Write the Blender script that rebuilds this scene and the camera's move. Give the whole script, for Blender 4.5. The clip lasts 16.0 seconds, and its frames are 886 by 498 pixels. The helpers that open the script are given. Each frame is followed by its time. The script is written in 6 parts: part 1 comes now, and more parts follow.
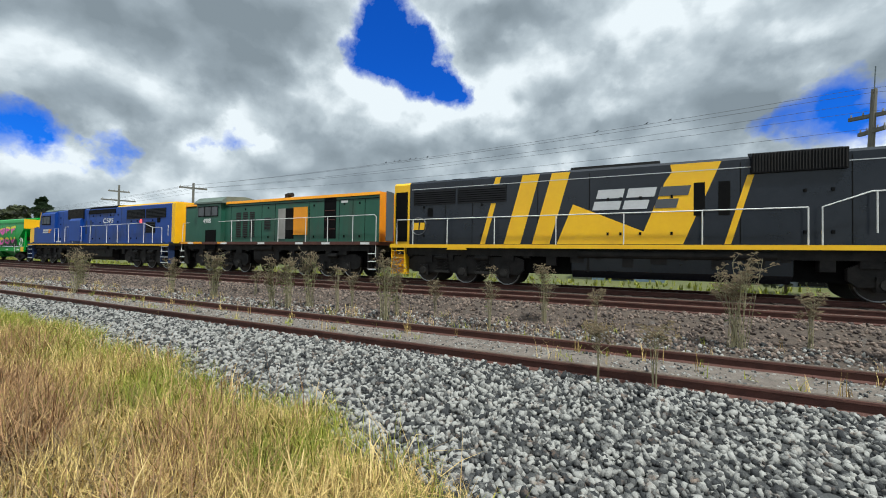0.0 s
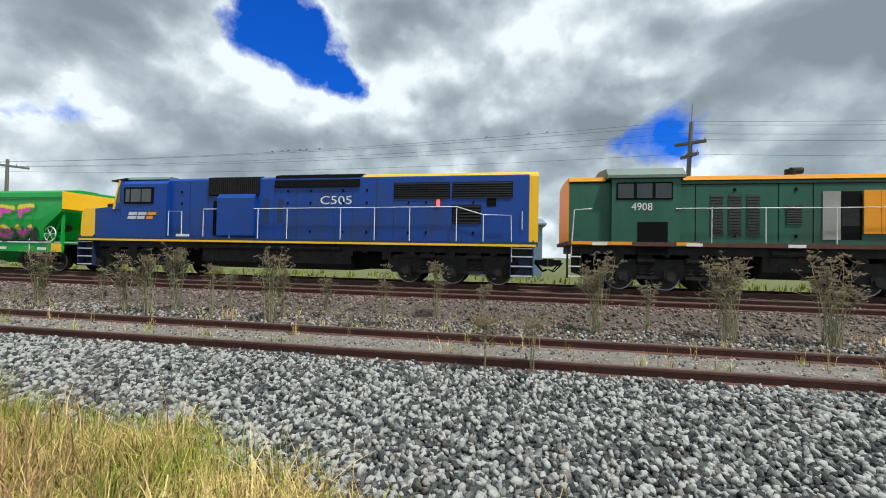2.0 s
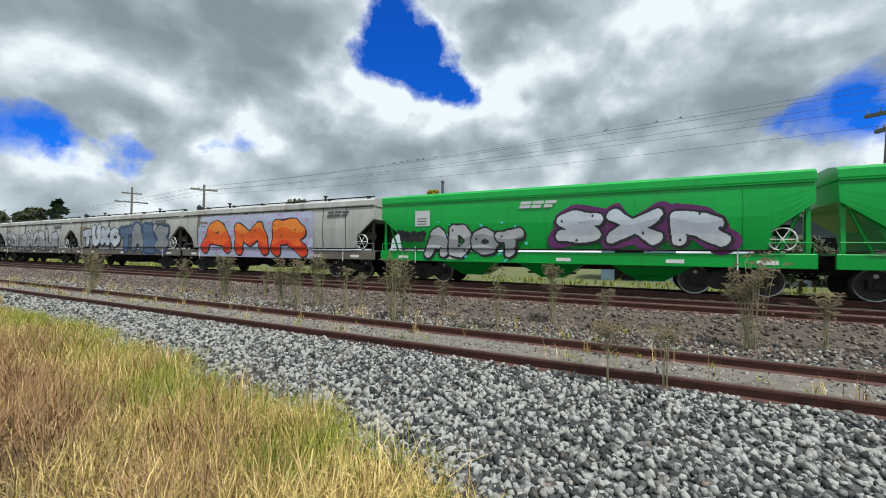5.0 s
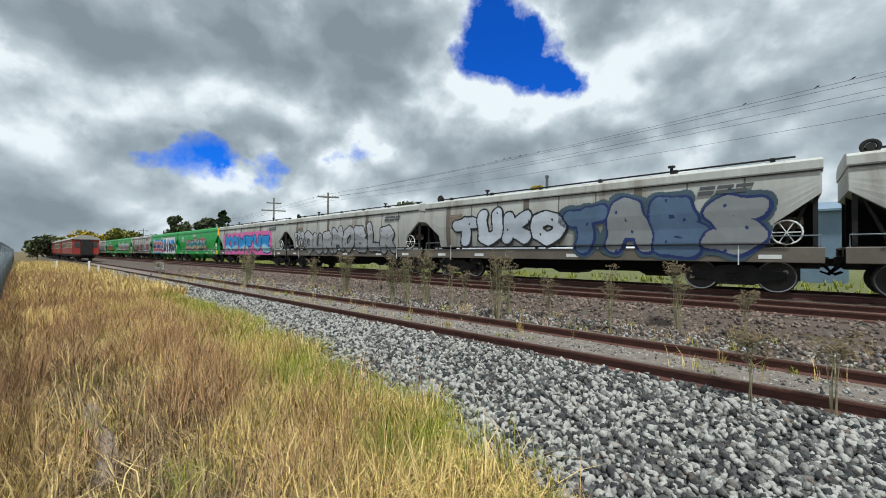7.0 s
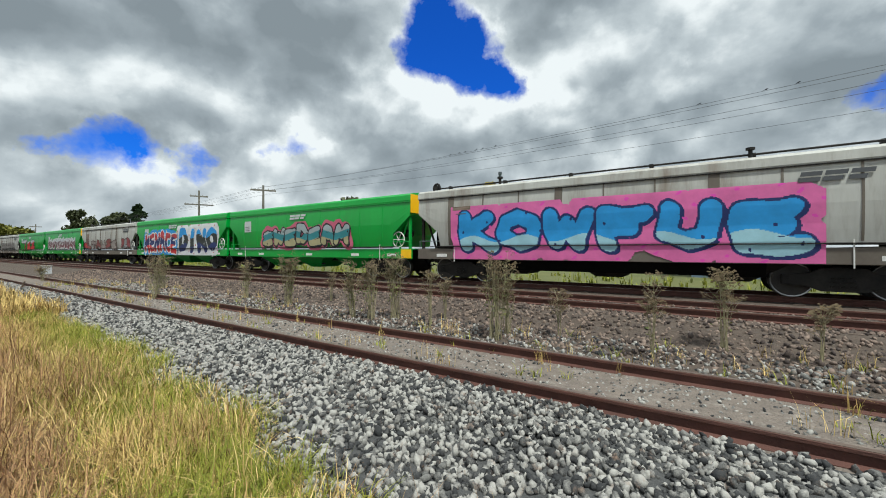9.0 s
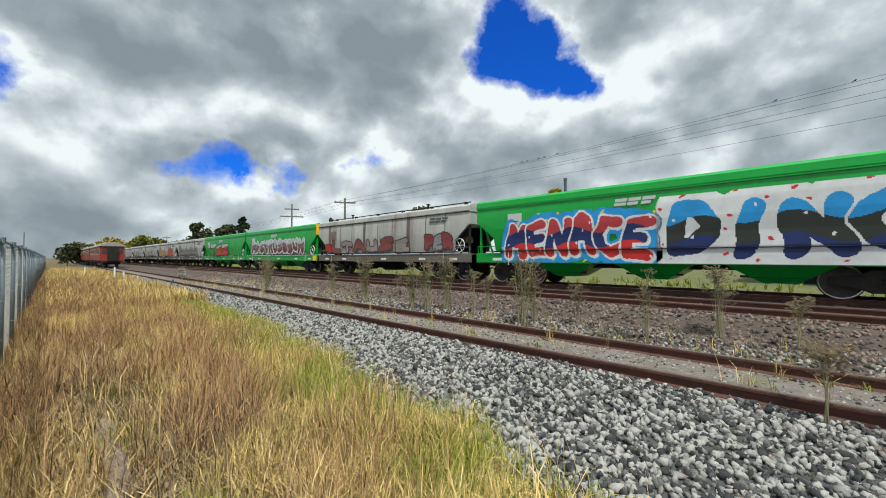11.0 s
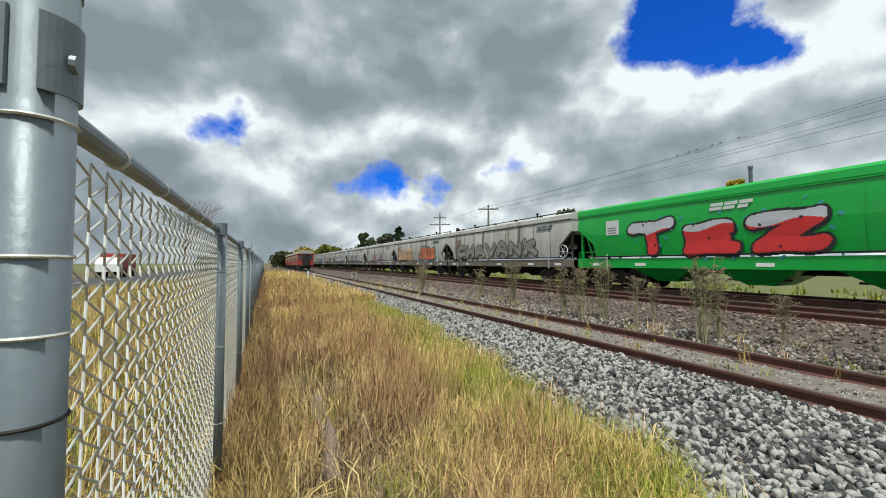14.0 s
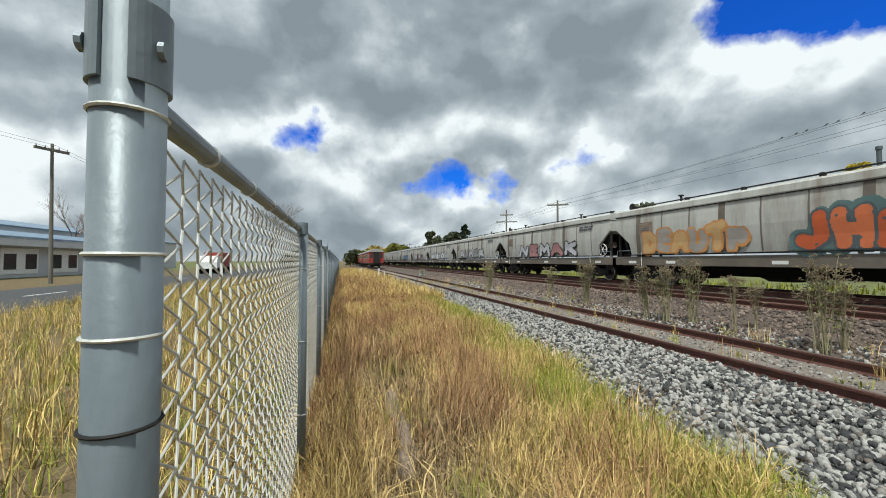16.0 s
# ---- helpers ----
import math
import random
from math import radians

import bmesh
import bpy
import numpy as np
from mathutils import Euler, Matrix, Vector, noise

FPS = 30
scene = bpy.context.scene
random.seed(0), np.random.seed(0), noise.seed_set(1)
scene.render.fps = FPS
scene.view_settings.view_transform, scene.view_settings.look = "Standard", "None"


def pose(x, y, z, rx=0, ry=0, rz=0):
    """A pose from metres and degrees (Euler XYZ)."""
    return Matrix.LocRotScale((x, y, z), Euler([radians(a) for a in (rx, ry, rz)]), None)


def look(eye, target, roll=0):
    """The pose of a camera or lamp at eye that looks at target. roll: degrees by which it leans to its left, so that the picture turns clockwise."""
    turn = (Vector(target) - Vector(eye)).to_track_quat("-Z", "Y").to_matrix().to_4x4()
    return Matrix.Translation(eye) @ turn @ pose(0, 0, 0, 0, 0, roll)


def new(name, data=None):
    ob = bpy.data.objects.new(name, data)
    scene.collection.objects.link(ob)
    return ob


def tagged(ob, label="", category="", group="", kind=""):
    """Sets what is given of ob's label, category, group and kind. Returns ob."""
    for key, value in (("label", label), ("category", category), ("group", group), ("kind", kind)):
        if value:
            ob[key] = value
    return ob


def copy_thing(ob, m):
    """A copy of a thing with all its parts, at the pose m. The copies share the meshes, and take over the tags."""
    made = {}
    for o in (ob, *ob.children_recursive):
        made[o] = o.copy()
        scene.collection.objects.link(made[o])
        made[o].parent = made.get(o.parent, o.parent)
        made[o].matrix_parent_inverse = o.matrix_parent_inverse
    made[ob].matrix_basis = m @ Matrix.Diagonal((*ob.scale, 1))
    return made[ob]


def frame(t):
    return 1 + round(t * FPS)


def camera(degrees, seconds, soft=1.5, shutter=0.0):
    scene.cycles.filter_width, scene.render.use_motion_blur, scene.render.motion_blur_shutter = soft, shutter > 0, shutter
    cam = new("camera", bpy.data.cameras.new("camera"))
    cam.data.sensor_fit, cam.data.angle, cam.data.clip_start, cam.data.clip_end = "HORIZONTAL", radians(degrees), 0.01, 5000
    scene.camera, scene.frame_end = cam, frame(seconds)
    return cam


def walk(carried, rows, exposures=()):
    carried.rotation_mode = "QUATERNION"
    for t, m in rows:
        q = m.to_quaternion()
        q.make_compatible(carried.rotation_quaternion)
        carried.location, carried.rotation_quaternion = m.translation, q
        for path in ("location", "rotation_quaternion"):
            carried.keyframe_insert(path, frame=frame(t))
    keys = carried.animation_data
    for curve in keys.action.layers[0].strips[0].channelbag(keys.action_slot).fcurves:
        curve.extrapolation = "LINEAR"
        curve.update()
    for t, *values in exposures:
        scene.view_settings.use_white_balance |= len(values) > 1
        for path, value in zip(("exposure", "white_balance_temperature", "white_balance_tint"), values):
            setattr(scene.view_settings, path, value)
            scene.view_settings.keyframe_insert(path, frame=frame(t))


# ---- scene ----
cam = camera(98.1, 16.0, 1.0)
EYE = 1.61
# seconds, x, y, z, yaw, pitch, roll
PATH = [
    (0.0, 0, 0, EYE, 25.54, 1.07, -0.96), (0.5, 0, 0, EYE, 19.56, 1.02, -1.08), (1.0, 0, 0, EYE, 14.93, 1.0, -1.15),
    (1.5, 0, 0, EYE, 11.66, 0.98, -1.15), (2.0, 0, 0, EYE, 9.94, 0.97, -1.15), (2.5, 0, 0, EYE, 9.84, 0.98, -1.13),
    (3.0, 0, 0, EYE, 11.09, 1.02, -1.06), (3.5, 0, 0, EYE, 13.55, 1.04, -1.04), (4.0, 0, 0, EYE, 17.16, 1.08, -0.97),
    (4.5, 0, 0, EYE, 21.68, 1.1, -0.92), (5.0, 0, 0, EYE, 26.7, 1.09, -0.85), (6.2, 0, 0, EYE, 37.0, 0.8, -0.5), (7.5, 0, 0, EYE, 44.62, 0.45, -0.05),
    (8.0, 0, 0, EYE, 46.2, 0.2, 0.2), (8.25, -1.2, 0.8, 1.68, 39.0, 0.2, 0.1), (8.5, -2.1, 1.2, 1.74, 33.3, 0.1, 0.0), (8.7, -2.2, 1.25, 1.74, 33.1, 0.2, 0.0),
    (9.8, -1.2, 0.75, 1.67, 37.6, 0.75, 0.0), (11.0, -0.35, 0.12, EYE, 44.3, 1.35, 0.0), (11.5, -0.32, 0.03, EYE, 47.8, 1.6, 0.0),
    (12.0, -0.31, -0.03, EYE, 51.4, 1.75, 0.0), (12.5, -0.33, -0.05, EYE, 55.2, 1.9, 0.0), (13.0, -0.38, -0.05, EYE, 58.8, 2.02, 0.0),
    (13.5, -0.44, -0.05, EYE, 62.1, 2.1, 0.0), (14.0, -0.49, -0.05, EYE, 65.2, 2.12, 0.0), (14.5, -0.52, -0.06, EYE, 68.2, 2.12, 0.0),
    (15.0, -0.55, -0.06, EYE, 70.8, 2.08, 0.0), (15.5, -0.58, -0.07, EYE, 73.1, 1.98, 0.0), (16.0, -0.62, -0.07, EYE, 75.0, 1.8, 0.0),
]
walk(cam, [(t, pose(x, y, z, 90 + p, r, yw)) for t, x, y, z, yw, p, r in PATH],
     [(0, -0.04, 6050, 4), (2.0, 0.03, 6050, 4), (4.0, 0.03, 6050, 4), (5.5, -0.04, 6050, 4), (8.0, -0.06, 6050, 4), (8.7, -0.04, 6250, 4), (16.0, 0.0, 6250, 4)])

# ---------------------------------------------------------------- light
SUN_EL, SUN_AZ = 64.0, -32.0
sun = new("sun", bpy.data.lights.new("sun", "SUN"))
sun.data.energy, sun.data.angle, sun.data.color = 4.8, radians(4), (1.0, 0.975, 0.90)
sun.matrix_world = look((0, 0, 60), (0 - 60 * math.cos(radians(SUN_EL)) * math.cos(radians(SUN_AZ)), -60 * math.cos(radians(SUN_EL)) * math.sin(radians(SUN_AZ)), 60 - 60 * math.sin(radians(SUN_EL))))


def node(tree, kind, **vals):
    n = tree.nodes.new(kind)
    for k, v in vals.items():
        if k in n.inputs:
            n.inputs[k].default_value = v
    return n


def math_node(tree, op, a, b=None, c=None, clamp=False):
    n = tree.nodes.new("ShaderNodeMath")
    n.operation, n.use_clamp = op, clamp
    for i, v in enumerate((a, b, c)):
        if v is None:
            continue
        if isinstance(v, (int, float)):
            n.inputs[i].default_value = v
        else:
            tree.links.new(v, n.inputs[i])
    return n.outputs[0]


def ramp(tree, fac, stops):
    n = tree.nodes.new("ShaderNodeValToRGB")
    el = n.color_ramp.elements
    while len(el) < len(stops):
        el.new(0.5)
    for e, (p, c) in zip(el, stops):
        e.position, e.color = p, (*c, 1) if len(c) == 3 else c
    tree.links.new(fac, n.inputs["Fac"])
    return n.outputs["Color"]


def mix(tree, fac, a, b, how="MIX"):
    n = tree.nodes.new("ShaderNodeMix")
    n.data_type, n.blend_type = "RGBA", how
    for sock, v in ((n.inputs[0], fac), (n.inputs[6], a), (n.inputs[7], b)):
        if isinstance(v, (int, float)):
            sock.default_value = v
        elif isinstance(v, tuple):
            sock.default_value = (*v, 1)
        else:
            tree.links.new(v, sock)
    return n.outputs[2]


def build_world():
    w = bpy.data.worlds.new("sky")
    scene.world = w
    w.use_nodes = True
    t = w.node_tree
    t.nodes.clear()
    sky = t.nodes.new("ShaderNodeTexSky")
    sky.sky_type, sky.sun_disc = "NISHITA", False
    sky.sun_elevation, sky.sun_rotation = radians(SUN_EL), radians(90 - SUN_AZ)
    co = t.nodes.new("ShaderNodeTexCoord").outputs["Generated"]
    sep = t.nodes.new("ShaderNodeSeparateXYZ")
    t.links.new(co, sep.inputs[0])
    z = math_node(t, "ADD", math_node(t, "MAXIMUM", sep.outputs[2], 0.0), 0.16)
    px, py = math_node(t, "DIVIDE", sep.outputs[0], z), math_node(t, "DIVIDE", sep.outputs[1], z)
    com = t.nodes.new("ShaderNodeCombineXYZ")
    t.links.new(px, com.inputs[0]), t.links.new(py, com.inputs[1])
    com.inputs[2].default_value = 3.7

    def cloud(scale, detail, rough, shift=(0, 0, 0), dist=0.0):
        m = t.nodes.new("ShaderNodeMapping")
        m.inputs["Location"].default_value = shift
        t.links.new(com.outputs[0], m.inputs[0])
        n = node(t, "ShaderNodeTexNoise", Scale=scale, Detail=detail, Roughness=rough, Distortion=dist)
        t.links.new(m.outputs[0], n.inputs["Vector"])
        return n.outputs["Fac"]

    # wind-torn directions, so that the openings have ragged rims
    wn = node(t, "ShaderNodeTexNoise", Scale=5.0, Detail=6.0, Roughness=0.6)
    t.links.new(co, wn.inputs["Vector"])
    off = t.nodes.new("ShaderNodeVectorMath")
    off.operation = "MULTIPLY_ADD"
    t.links.new(wn.outputs["Color"], off.inputs[0])
    off.inputs[1].default_value, off.inputs[2].default_value = (0.26, 0.26, 0.16), (-0.13, -0.13, -0.08)
    torn = t.nodes.new("ShaderNodeVectorMath")
    t.links.new(co, torn.inputs[0]), t.links.new(off.outputs[0], torn.inputs[1])

    def spots(rows):
        total = None
        for az, el, size, amount in rows:
            d = Vector((-math.sin(radians(az)) * math.cos(radians(el)), math.cos(radians(az)) * math.cos(radians(el)), math.sin(radians(el))))
            vm = t.nodes.new("ShaderNodeVectorMath")
            vm.operation = "DISTANCE"
            t.links.new(torn.outputs[0], vm.inputs[0])
            vm.inputs[1].default_value = d
            g = math_node(t, "MULTIPLY", math_node(t, "SUBTRACT", 1.0, math_node(t, "DIVIDE", vm.outputs["Value"], size), clamp=True), amount)
            total = g if total is None else math_node(t, "ADD", total, g)
        return total

    def puffs(scale, detail, rough, up, seed):
        m = t.nodes.new("ShaderNodeMapping")
        m.inputs["Scale"].default_value = (1, 1, 1.45)
        m.inputs["Location"].default_value = (seed, seed * 0.7, up)
        t.links.new(co, m.inputs[0])
        n = node(t, "ShaderNodeTexNoise", Scale=scale, Detail=detail, Roughness=rough, Distortion=0.25)
        t.links.new(m.outputs[0], n.inputs["Vector"])
        return n.outputs["Fac"]

    def heaps(scale, up, seed):
        """Rounded cumulus heads: smooth cells on wind-bent directions."""
        m = t.nodes.new("ShaderNodeMapping")
        m.inputs["Scale"].default_value = (1, 1, 1.35)
        m.inputs["Location"].default_value = (seed, seed * 0.7, up)
        t.links.new(torn.outputs[0], m.inputs[0])
        n = node(t, "ShaderNodeTexVoronoi", Scale=scale, Smoothness=0.7, Detail=2.0, Roughness=0.55)
        n.feature = "SMOOTH_F1"
        n.normalize = True
        t.links.new(m.outputs[0], n.inputs["Vector"])
        return math_node(t, "SUBTRACT", 1.0, n.outputs["Distance"])

    big, big2 = puffs(2.2, 8, 0.5, 0, 1.3), puffs(2.2, 2, 0.4, 0.17, 1.3)
    mid, mid2 = puffs(5.0, 9, 0.52, 0, 4.1), puffs(5.0, 2, 0.4, 0.07, 4.1)
    cell, cell2 = heaps(4.2, 0, 2.2), heaps(4.2, 0.06, 2.2)
    dens = math_node(t, "ADD", math_node(t, "MULTIPLY", big, 0.62), math_node(t, "MULTIPLY", mid, 0.40))
    wisp = puffs(11.0, 9, 0.62, 0, 7.7)
    dens = math_node(t, "ADD", dens, math_node(t, "MULTIPLY", math_node(t, "SUBTRACT", wisp, 0.5), 0.22))
    cover = math_node(t, "SUBTRACT", math_node(t, "ADD", dens, 0.15), spots(SKY_GAPS))
    mask = ramp(t, cover, [(0.28, (0, 0, 0)), (0.39, (0.35, 0.35, 0.35)), (0.50, (1, 1, 1))])
    relief = math_node(t, "ADD", math_node(t, "MULTIPLY", math_node(t, "SUBTRACT", big, big2), 2.5), math_node(t, "MULTIPLY", math_node(t, "SUBTRACT", mid, mid2), 1.7))
    relief = math_node(t, "ADD", relief, math_node(t, "MULTIPLY", math_node(t, "SUBTRACT", cell, cell2), 2.2))
    body = math_node(t, "ADD", math_node(t, "MULTIPLY", math_node(t, "SUBTRACT", 0.60, cover), 1.2), relief)
    body = math_node(t, "SUBTRACT", math_node(t, "ADD", math_node(t, "ADD", body, 0.60), spots(SKY_BRIGHT)), spots(SKY_THICK))
    shade = ramp(t, body, [(-0.02, (0.26, 0.295, 0.325)), (0.32, (0.37, 0.41, 0.445)), (0.60, (0.58, 0.62, 0.65)), (0.86, (0.93, 0.945, 0.955))])
    blue = mix(t, 1.0, sky.outputs[0], (0.010, 0.052, 0.165), "MULTIPLY")
    col = mix(t, mask, blue, shade)
    bg = t.nodes.new("ShaderNodeBackground")
    t.links.new(col, bg.inputs["Color"])
    bg.inputs["Strength"].default_value = 1.0
    out = t.nodes.new("ShaderNodeOutputWorld")
    t.links.new(bg.outputs[0], out.inputs[0])


# azimuth to the left of across-the-track, elevation, reach, depth of the gaps in the clouds
SKY_GAPS = [(37, 31, 0.14, 0.42), (32, 28.5, 0.14, 0.5), (28, 25.5, 0.12, 0.5), (24, 22, 0.08, 0.4), (47, 36, 0.1, 0.35), (-20, 15.5, 0.11, 0.5), (-14, 13.5, 0.07, 0.35),
            (-25, 29, 0.09, 0.4), (80, 11, 0.06, 0.3), (76, 11.3, 0.07, 0.4), (72, 11.5, 0.07, 0.4), (68, 11.2, 0.06, 0.35), (97, 17, 0.08, 0.4), (93, 19, 0.07, 0.35),
            (61, 13.5, 0.05, 0.22), (58, 14.0, 0.06, 0.25), (54.5, 14.4, 0.06, 0.25), (51, 15.0, 0.05, 0.2), (-35, 34, 0.12, 0.35)]
# the thickest, darkest parts of the deck, and the sunlit heads and rims
SKY_THICK = [(70, 24, 0.35, 0.22), (88, 30, 0.4, 0.22), (110, 34, 0.4, 0.18), (58, 20, 0.3, 0.22), (40, 16, 0.2, 0.15), (0, 27, 0.2, 0.12), (-40, 22, 0.3, 0.1)]
SKY_BRIGHT = [(45, 24, 0.14, 0.22), (38, 21, 0.12, 0.22), (33, 18, 0.1, 0.2), (48, 11, 0.12, 0.18), (10, 21, 0.22, 0.12), (-8, 24, 0.2, 0.14), (90, 13, 0.16, 0.2), (84, 28, 0.08, 0.2), (30, 12, 0.12, 0.15)]

build_world()


# ---------------------------------------------------------------- materials
def mat(name, a, b=None, rough=0.6, metal=0.0, scale=4.0, stretch=(1, 1, 1), bump=0.0, bscale=40.0, dirt=None, dirt_at=0.62, spec=0.4, coat=0.0, fine=0.25, per_object=0.0, per_island=0.0):
    """A surface with two scales of variation, from colour a to colour b, with patches of dirt."""
    m = bpy.data.materials.new(name)
    m.use_nodes = True
    t = m.node_tree
    p = t.nodes["Principled BSDF"]
    b = b or tuple(c * 0.75 for c in a)
    co = t.nodes.new("ShaderNodeTexCoord").outputs["Object"]
    mp = t.nodes.new("ShaderNodeMapping")
    mp.inputs["Scale"].default_value = stretch
    t.links.new(co, mp.inputs[0])
    n1 = node(t, "ShaderNodeTexNoise", Scale=scale, Detail=6.0, Roughness=0.6)
    n2 = node(t, "ShaderNodeTexNoise", Scale=scale * 9, Detail=4.0, Roughness=0.6)
    t.links.new(mp.outputs[0], n1.inputs["Vector"]), t.links.new(mp.outputs[0], n2.inputs["Vector"])
    f = math_node(t, "ADD", math_node(t, "MULTIPLY", n1.outputs["Fac"], 1 - fine), math_node(t, "MULTIPLY", n2.outputs["Fac"], fine))
    if per_object:
        oi = t.nodes.new("ShaderNodeObjectInfo").outputs["Random"]
        f = math_node(t, "ADD", f, math_node(t, "MULTIPLY", math_node(t, "SUBTRACT", oi, 0.5), per_object))
    if per_island:
        ri = t.nodes.new("ShaderNodeNewGeometry").outputs["Random Per Island"]
        f = math_node(t, "ADD", f, math_node(t, "MULTIPLY", math_node(t, "SUBTRACT", ri, 0.5), per_island))
    c = ramp(t, f, [(0.3, a), (0.7, b)])
    if dirt:
        n3 = node(t, "ShaderNodeTexNoise", Scale=scale * 0.6, Detail=8.0, Roughness=0.7)
        t.links.new(mp.outputs[0], n3.inputs["Vector"])
        dm = ramp(t, n3.outputs["Fac"], [(dirt_at - 0.12, (0, 0, 0)), (dirt_at + 0.1, (1, 1, 1))])
        c = mix(t, dm, c, dirt)
    t.links.new(c, p.inputs["Base Color"])
    p.inputs["Roughness"].default_value, p.inputs["Metallic"].default_value = rough, metal
    p.inputs["Specular IOR Level"].default_value, p.inputs["Coat Weight"].default_value = spec, coat
    if bump:
        bn = node(t, "ShaderNodeTexNoise", Scale=bscale, Detail=5.0)
        t.links.new(co, bn.inputs["Vector"])
        bu = node(t, "ShaderNodeBump", Strength=bump, Distance=0.03)
        t.links.new(bn.outputs["Fac"], bu.inputs["Height"])
        t.links.new(bu.outputs[0], p.inputs["Normal"])
    return m


